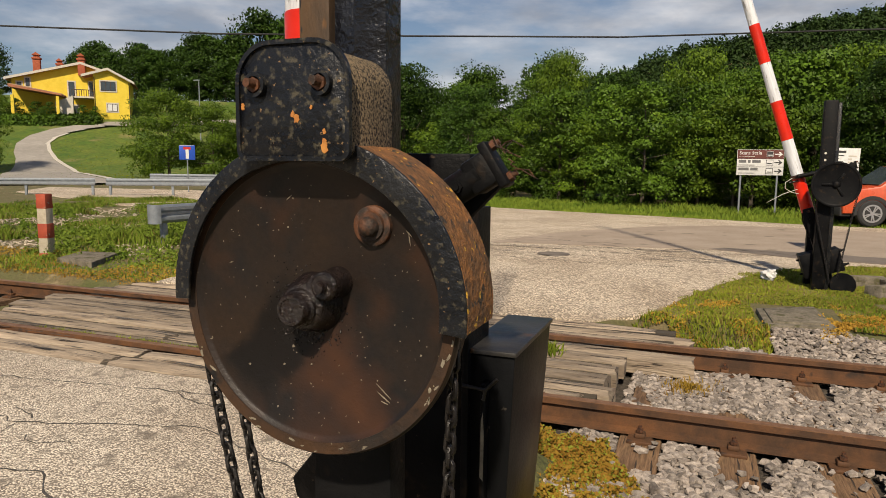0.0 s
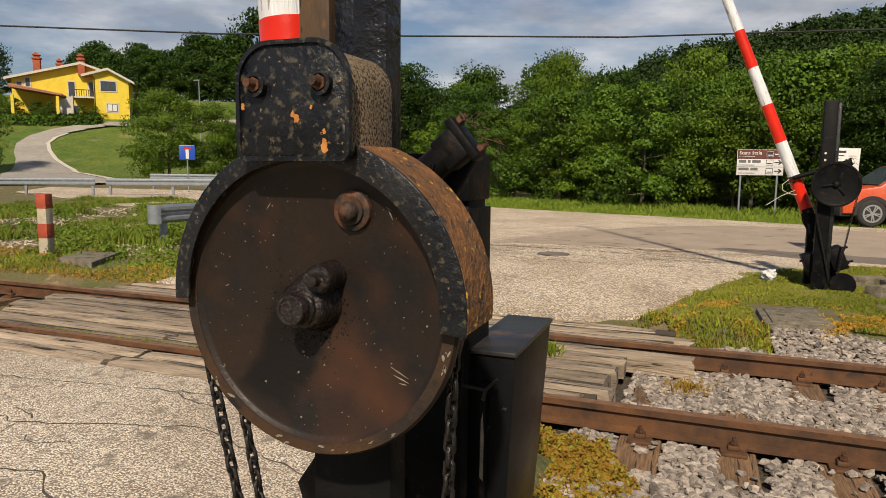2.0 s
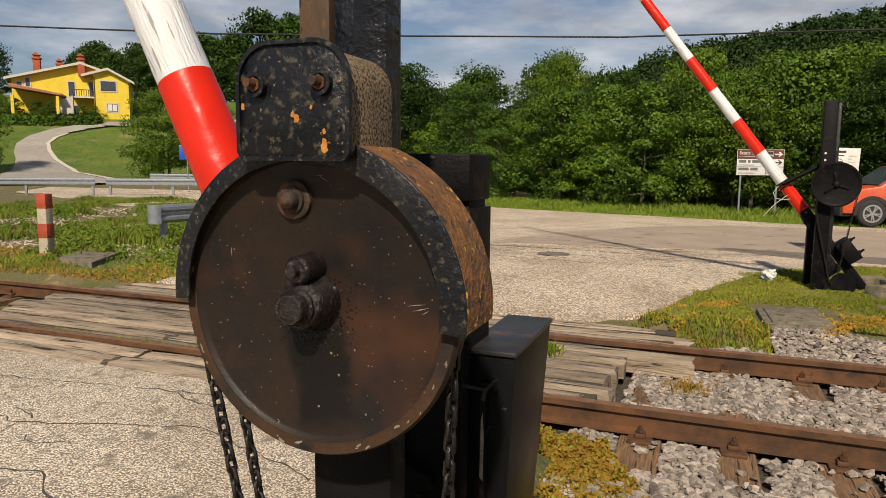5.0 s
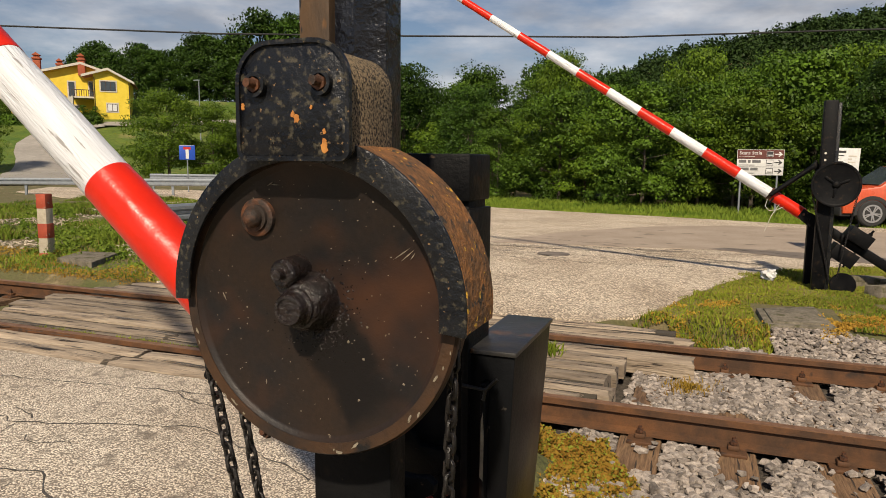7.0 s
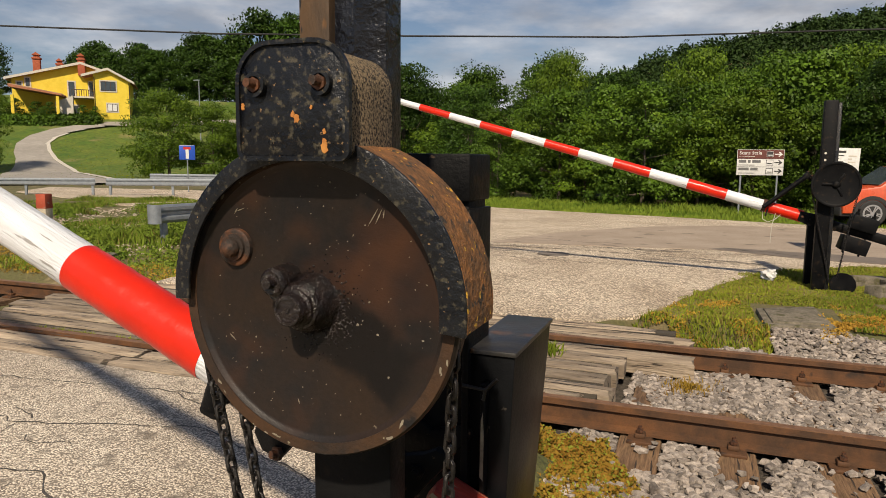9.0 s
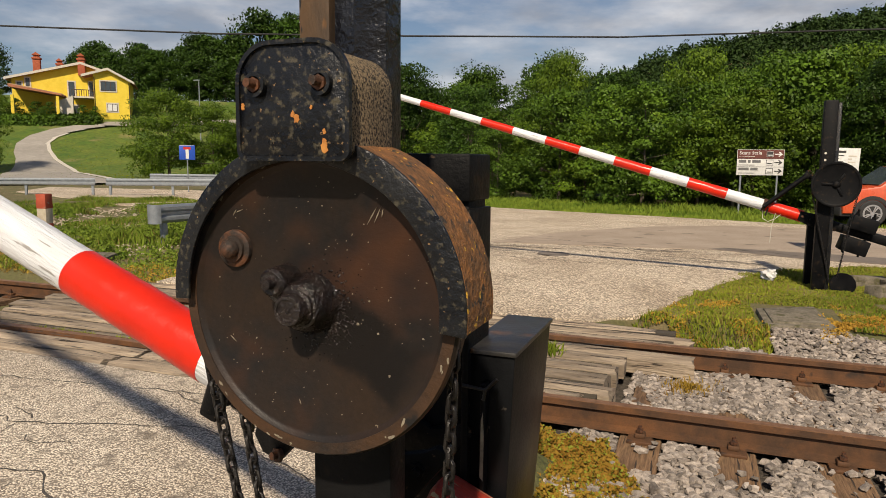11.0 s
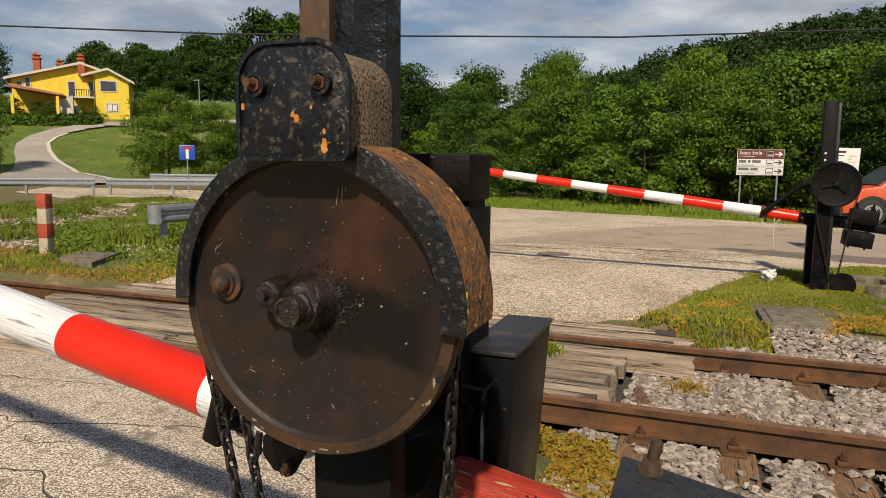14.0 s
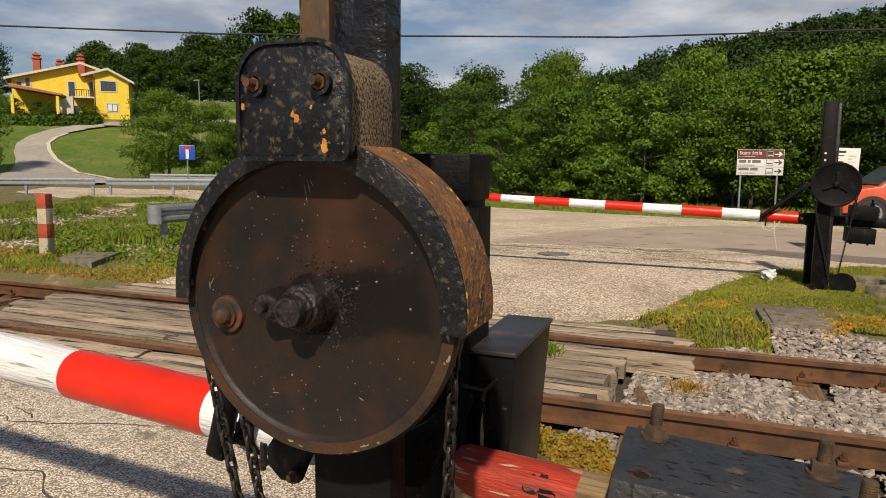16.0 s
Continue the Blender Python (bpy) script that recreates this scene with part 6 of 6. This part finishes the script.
def build_house():
    """Seen from the crossing: a gabled wing, a taller block behind, a lean-to roof, stairs and chimneys. Local x runs along the front."""
    turn = 42.0
    h = thing("house", "yellow two-storey house with terracotta roof and chimneys", "house", Matrix.Translation((-85.4, 84.2, 7.75)) @ pose(0, 0, 0, 0, 0, turn))

    def block(x0, x1, y0, y1, z0, eave, ridge, at):
        bm = bmesh.new()
        prism(bm, [(x0, z0), (x1, z0), (x1, eave[1]), (at, ridge), (x0, eave[0])], y0, y1, "xz")
        part("wall", bm, YELLOW, h, "yellow rendered wall")

    def slope_roof(x0, z0, x1, z1, y0, y1, t=0.22):
        bm = bmesh.new()
        prism(bm, [(x0, z0), (x1, z1), (x1, z1 + t), (x0, z0 + t)], y0, y1, "xz")
        roof = part("roof", bm, TERRACOTTA, h, "terracotta tiled roof")
        bm = bmesh.new()
        prism(bm, [(x0, z0 - 0.10), (x1, z1 - 0.10), (x1, z1 + t + 0.05), (x0, z0 + t + 0.05)], y0 - 0.12, y0 - 0.01, "xz")
        part("fascia", bm, TRIM, roof, "pale fascia board")
    # front wing
    block(-5.1, 0.0, 0.0, 9.0, -3.0, (6.9, 5.95), 7.6, -3.0)
    slope_roof(-6.7, 6.45, -3.0, 7.6, -0.6, 9.4)
    slope_roof(-3.0, 7.6, 0.7, 5.6, -0.6, 9.4)
    # main block behind
    block(-16.6, -4.6, 3.0, 13.0, -4.0, (6.0, 7.7), 8.6, -7.0)
    slope_roof(-17.5, 5.8, -7.0, 8.62, 2.2, 13.4)
    slope_roof(-7.0, 8.62, -3.4, 7.4, 2.2, 13.4)
    # balcony, stair and lean-to
    bm = bmesh.new()
    box(bm, -8.3, -5.1, 0.6, 3.2, 3.25, 3.5)
    balcony = part("balcony", bm, TRIM, h)
    for i in range(10):
        bm = bmesh.new()
        rod(bm, (-8.2 + i * 0.33, 0.7, 3.5), (-8.2 + i * 0.33, 0.7, 4.5), 0.05, seg=6)
        part("baluster", bm, DARK_WOOD, balcony)
    bm = bmesh.new()
    box(bm, -8.3, -5.1, 0.65, 0.75, 4.45, 4.55)
    part("handrail", bm, DARK_WOOD, balcony)
    bm = bmesh.new()
    prism(bm, [(-10.4, -0.5), (-8.0, -0.5), (-8.0, 3.45), (-10.4, 2.5)], -0.2, 0.9, "xz")
    part("stair", bm, TRIM, h, "stone-clad outside stair")
    bm = bmesh.new()
    prism(bm, [(-16.2, 4.35), (-9.3, 3.3), (-9.3, 3.5), (-16.2, 4.75)], -1.8, 3.0, "xz")
    porch = part("porch_roof", bm, TERRACOTTA, h, "low terracotta porch roof")
    for i in range(18):
        y = -1.7 + i * 0.265
        bm = bmesh.new()
        rod(bm, (-16.2, y, 4.74), (-9.25, y, 3.50), 0.11, seg=8)
        part("tile_row", bm, PORCH_TILE, porch, "row of pale curved tiles" if i == 0 else "")
    for x in (-15.8, -9.9):
        bm = bmesh.new()
        box(bm, x - 0.2, x + 0.2, -1.6, -1.2, -0.6, 3.2)
        part("porch_post", bm, YELLOW, h)
    for x, w, z0, z1, y in ((-3.05, 2.1, 4.4, 5.85, 0.0), (-2.58, 1.42, 1.3, 2.45, 0.0), (-8.5, 0.85, 3.6, 5.85, 3.0), (-5.75, 0.5, 3.7, 5.9, 3.0), (-15.6, 0.6, 4.4, 5.5, 3.0), (-14.45, 0.55, 4.9, 6.15, 3.0), (-8.1, 0.8, 0.4, 2.2, 3.0)):
        bm = bmesh.new()
        box(bm, x - w / 2 - 0.18, x + w / 2 + 0.18, y - 0.07, y + 0.03, z0 - 0.18, z1 + 0.18)
        win = part("window", bm, TRIM, h, "pale stone window surround")
        bm = bmesh.new()
        box(bm, x - w / 2, x + w / 2, y - 0.10, y - 0.05, z0, z1)
        part("frame", bm, DARK_WOOD, win)
        panes = 3 if w > 2 else 2 if w > 1.4 else 1
        for i in range(panes):
            a = x - w / 2 + 0.08 + i * (w - 0.08) / panes
            bm = bmesh.new()
            box(bm, a, a + (w - 0.08) / panes - 0.08, y - 0.125, y - 0.09, z0 + 0.08, z1 - 0.08)
            part("pane", bm, SIGN_WHITE if y == 0 and z0 < 2 else GLASS, win)
    for x, y, z0, z1, w in ((-6.9, 2.6, 6.8, 9.4, 0.5), (-13.3, 4.5, 6.5, 9.45, 0.5), (-10.7, 8.5, 7.0, 9.2, 0.45)):
        bm = bmesh.new()
        box(bm, x - w, x + w, y - 0.5, y + 0.5, z0, z1, 0.03)
        box(bm, x - w * 1.25, x + w * 1.25, y - 0.65, y + 0.65, z1 - 0.25, z1, 0.03)
        box(bm, x - w * 0.75, x + w * 0.75, y - 0.4, y + 0.4, z1, z1 + 0.35, 0.03)
        prism(bm, [(x - w * 1.2, z1 + 0.35), (x + w * 1.2, z1 + 0.35), (x, z1 + 0.8)], y - 0.6, y + 0.6, "xz")
        part("chimney", bm, CHIMNEY, h, "red brick chimney with a capped top")
    for x, z in ((-5.0, 6.4), (-0.1, 5.7)):
        bm = bmesh.new()
        rod(bm, (x, -0.1, 0), (x, -0.1, z), 0.06, seg=8)
        part("downpipe", bm, DARK_WOOD, h)
    return h


build_house()


def hedge_row(a, b, wide, tall, seed):
    r = np.random.RandomState(seed)
    n = 5000
    k = r.uniform(0, 1, n)
    q = np.stack([a[0] + (b[0] - a[0]) * k, a[1] + (b[1] - a[1]) * k, np.zeros(n)], 1)
    g = r.normal(size=(n, 3))
    g /= abs(g).max(1)[:, None]
    g[:, 2] = abs(g[:, 2])
    bump = 1 + 0.12 * np.sin(k * 40)
    q += g * np.stack([np.full(n, wide), np.full(n, wide), tall * bump], 1) * r.uniform(0.85, 1.03, n)[:, None]
    q[:, 2] += np.array([height(x, y) for x, y in q[:, :2]])
    me = leaves(q, g + np.array([0, 0, 0.5]), r.uniform(0.25, 0.5, n), r, LEAF_A, "hedge")
    tagged(new("hedge", me), "clipped dark green garden hedge", "hedge", kind="stuff")


hedge_row((-97.5, 70.8), (-91.4, 75.0), 0.8, 1.25, 1)
hedge_row((-91.2, 75.6), (-87.4, 79.4), 0.8, 1.25, 2)
plant(BUSH, [(-90.6, 79.9, 0.62, 0.8), (-89.2, 81.2, 0.62, 0.75), (-95.0, 75.6, 0.7, 0.9), (-97.5, 74.0, 0.7, 1.0), (-93.5, 76.5, 0.7, 0.9)], rnd)

# street lamp by the upper lane
lamp = thing("street_lamp", "tall grey street lamp beside the upper lane", "street lamp", pose(-70.3, 82.3, 7.0))
bm = bmesh.new()
rod(bm, (0, 0, -3), (0, 0, 6.2), 0.11, 0.07, 10)
part("pole", bm, GALV, lamp)
bm = bmesh.new()
box(bm, -0.9, 0.15, -0.12, 0.12, 6.15, 6.3, 0.03)
part("lamp_head", bm, GALV, lamp)

# overhead line


def build_cable():
    pts = [(-58.81, 43.69, 13.12), (-41.16, 50.43, 12.59), (-25.81, 56.35, 12.53), (-17.04, 59.74, 12.57), (-7.77, 63.32, 12.60), (1.49, 66.94, 12.99), (13.89, 71.8, 13.5)]
    pts = [(-120, 20.3, 16.5)] + pts + [(70, 93.8, 17.0)]
    bm = bmesh.new()
    for p, q in zip(pts, pts[1:]):
        rod(bm, p, q, 0.075, seg=8)
    thing("overhead_cable", "black overhead cable across the sky", "cable", bm=bm, mat=RUBBER)


build_cable()

# litter, drain cover and stones by the far barrier
rnd = random.Random(3)
bm = bmesh.new()
bmesh.ops.create_icosphere(bm, subdivisions=3, radius=0.12)
for v in bm.verts:
    v.co *= 0.8 + 0.5 * noise.noise(v.co * 15)
    v.co.z *= 0.75
thing("plastic_bag", "crumpled white plastic bag in the grass", "litter", pose(0.82, 9.85, 0.02), bm=bm, mat=SIGN_WHITE)
bm = bmesh.new()
rod(bm, (0, 0, -0.06), (0, 0, -0.030), 0.27, seg=40)
thing("drain_cover", "dark round iron drain cover in the asphalt", "drain cover", pose(-2.33, 11.15, 0), bm=bm, mat=TAR)


def rubble(x, y, s, seed):
    bm = bmesh.new()
    box(bm, -s, s, -s * 0.6, s * 0.6, -0.1, 0.13, 0.02)
    for v in bm.verts:
        v.co += 0.04 * Vector((noise.noise(v.co * 5 + Vector((seed, 0, 0))), noise.noise(v.co * 5 + Vector((0, seed, 0))), noise.noise(v.co * 6)))
    thing("stone_block", "rough pale stone block edging the verge", "stone", pose(x, y, -0.06, 0, 0, seed * 13), "stone blocks by the verge", bm, CONCRETE)


for i, (x, y, s) in enumerate(((1.95, 9.9, 0.22), (2.35, 9.75, 0.25), (2.0, 9.2, 0.2), (2.5, 9.1, 0.3), (2.9, 9.6, 0.3))):
    rubble(x, y, s, i + 1)

# ---- cracks in the asphalt ----


def crack(points, width, seed):
    r = random.Random(seed)
    verts, faces = [], []
    path = []
    for (x0, y0), (x1, y1) in zip(points, points[1:]):
        n = max(2, int(math.hypot(x1 - x0, y1 - y0) / 0.06))
        path += [(x0 + (x1 - x0) * i / n + r.gauss(0, 0.012), y0 + (y1 - y0) * i / n + r.gauss(0, 0.012)) for i in range(n)]
    for i, (x, y) in enumerate(path):
        w = width * r.uniform(0.3, 1.2)
        verts += [(x, y - w, -0.0365), (x + w * 0.3, y + w, -0.0365)]
        if i:
            faces.append((2 * i - 2, 2 * i, 2 * i + 1, 2 * i - 1))
    return verts, faces


def build_cracks():
    verts, faces = [], []
    r = random.Random(90)
    for i in range(22):
        x, y = r.uniform(-5.0, 0.6), r.uniform(10.9, 13.6)
        pts = [(x, y)]
        for k in range(r.randint(3, 6)):
            x, y = x + r.uniform(0.12, 0.55), y + r.uniform(-0.28, 0.28)
            pts.append((x, y))
        v, f = crack(pts, r.uniform(0.008, 0.020), 300 + i)
        o = len(verts)
        verts += [(p[0], p[1], -0.026) for p in v]
        faces += [tuple(o + k for k in q) for q in f]
    for i in range(16):
        x, y = r.uniform(-5.5, -1.6), r.uniform(1.7, 3.4)
        pts = [(x, y)]
        for k in range(r.randint(2, 5)):
            x, y = x + r.uniform(0.04, 0.20), y + r.uniform(-0.10, 0.10)
            pts.append((x, y))
        v, f = crack(pts, r.uniform(0.002, 0.005), 400 + i)
        o = len(verts)
        verts += v
        faces += [tuple(o + k for k in q) for q in f]
    for i, (pts, w) in enumerate((([(-5.2, 2.75), (-3.6, 2.6), (-2.6, 2.95), (-1.6, 2.6)], 0.006), ([(-3.6, 2.6), (-3.3, 2.1), (-2.9, 2.2), (-2.3, 1.8)], 0.007), ([(-6.0, 3.3), (-4.5, 3.15), (-3.6, 3.3), (-2.7, 3.4)], 0.006), ([(-2.9, 2.2), (-3.0, 1.7)], 0.006), ([(-4.4, 12.0), (-2.0, 11.9), (-0.4, 11.6), (0.9, 11.3)], 0.02), ([(-3.4, 10.6), (-1.6, 10.4), (-0.2, 10.5)], 0.012), ([(-2.4, 12.6), (-0.6, 12.3), (0.2, 12.6)], 0.02), ([(-1.0, 12.0), (-0.2, 13.0), (0.3, 13.1)], 0.02), ([(-2.9, 13.4), (-1.5, 13.2), (-0.3, 13.6)], 0.02))):
        v, f = crack(pts, w, i)
        o = len(verts)
        verts += v
        faces += [tuple(o + k for k in q) for q in f]
    tagged(new("asphalt_cracks", raw("asphalt_cracks", verts, faces, CRACK)), "dark ragged cracks in the worn asphalt", "crack", kind="stuff")


build_cracks()

# ---- what moves ----


def linkage(axle, pivot, offset, grip, angle, reach, arm=0.30):
    """Crank angle and rod slope that carry the boom clamp at this boom angle."""
    a = radians(angle)
    cx = pivot.x + grip * math.cos(a) + offset * math.sin(a)
    cz = pivot.z + grip * math.sin(a) - offset * math.cos(a)
    dx, dz = cx - axle.x, cz - axle.z
    d = math.hypot(dx, dz)
    k = max(-1.0, min(1.0, (d * d + arm * arm - reach * reach) / (2 * d * arm)))
    crank = math.atan2(dz, dx) % (2 * math.pi) - math.acos(k)
    px, pz = axle.x + arm * math.cos(crank), axle.z + arm * math.sin(crank)
    return crank, px, pz, math.atan2(cz - pz, cx - px)


NEAR_BOOM = ((0, 90.0), (0.5, 90.9), (1, 92.5), (1.5, 93.7), (2, 94.5), (2.5, 96.3), (3, 98.8), (3.5, 101.8), (4, 105.7), (6.5, 132.8), (7, 139.1), (7.5, 145.3), (8, 150.3), (8.5, 153.8), (9, 156.0), (11.5, 157.6), (12, 158.9), (12.5, 161.0), (13, 163.1), (13.5, 165.6), (14, 169.1), (14.5, 172.9), (15, 175.9), (15.5, 176.3), (16, 175.9))
NEAR_DRUM = ((0, 50.4), (0.5, 53.1), (1, 59.2), (1.5, 63.4), (2, 64.2), (2.5, 71.7), (3, 76.2), (3.5, 79.1), (4, 87.4), (6.5, 117.9), (7, 126.7), (7.5, 134.9), (8, 141.8), (8.5, 146.8), (9, 149.9), (11.5, 151.4), (12, 153.8), (12.5, 157.1), (13, 160.6), (13.5, 165.1), (14, 171.9), (14.5, 180.5), (15, 188.4), (15.5, 190.8), (16, 190.4))
FAR_BOOM = ((0, 108.1), (0.5, 109.1), (1, 109.5), (1.5, 110.5), (2, 112.2), (2.5, 113.7), (3, 115.9), (3.5, 118.3), (4, 120.2), (6.5, 142.3), (7, 147.3), (7.5, 152.1), (8, 157.0), (8.5, 161.5), (9, 164.4), (11.5, 163.7), (12, 163.7), (12.5, 164.4), (13, 166.6), (13.5, 169.8), (14, 172.8), (14.5, 175.3), (15, 177.6), (15.5, 177.8), (16, 177.8))


def motions():
    walk(near_drum, [(t, pose(*NEAR_AXLE, 0, -a, 0)) for t, a in NEAR_DRUM])
    walk(far_drum, [(t, pose(*FAR_AXLE, 0, -(40 + (a - 108) * 2.1), 0)) for t, a in FAR_BOOM])
    for rows, boom, crank, link, axle, pivot, offset, grip, reach in ((NEAR_BOOM, near_boom, near_crank, near_rod, NEAR_AXLE, NEAR_PIVOT, NEAR_OFFSET, 0.27, 0.515), (FAR_BOOM, far_boom, far_crank, far_rod, FAR_AXLE, FAR_PIVOT, FAR_OFFSET, 0.55, 0.585)):
        walk(boom, [(t, pose(*pivot, 0, 180 - a, 0)) for t, a in rows])
        turns, rods = [], []
        for t, a in rows:
            c, px, pz, s = linkage(axle, pivot, offset, grip, a, reach)
            if boom is near_boom and t < 5:
                # the crank sits on the drum's shaft, 4.5 degrees behind it
                c = radians(dict(NEAR_DRUM)[t] - 4.5)
                px, pz = axle.x + 0.31 * math.cos(c), axle.z + 0.31 * math.sin(c)
                s = math.atan2(pivot.z + grip * math.sin(radians(a)) - offset * math.cos(radians(a)) - pz, pivot.x + grip * math.cos(radians(a)) + offset * math.sin(radians(a)) - px)
            turns.append((t, pose(*axle, 0, -math.degrees(c), 0)))
            rods.append((t, pose(px, 0.262, pz, 0, 180 - math.degrees(s), 0)))
        walk(crank, turns)
        walk(link, rods)


motions()
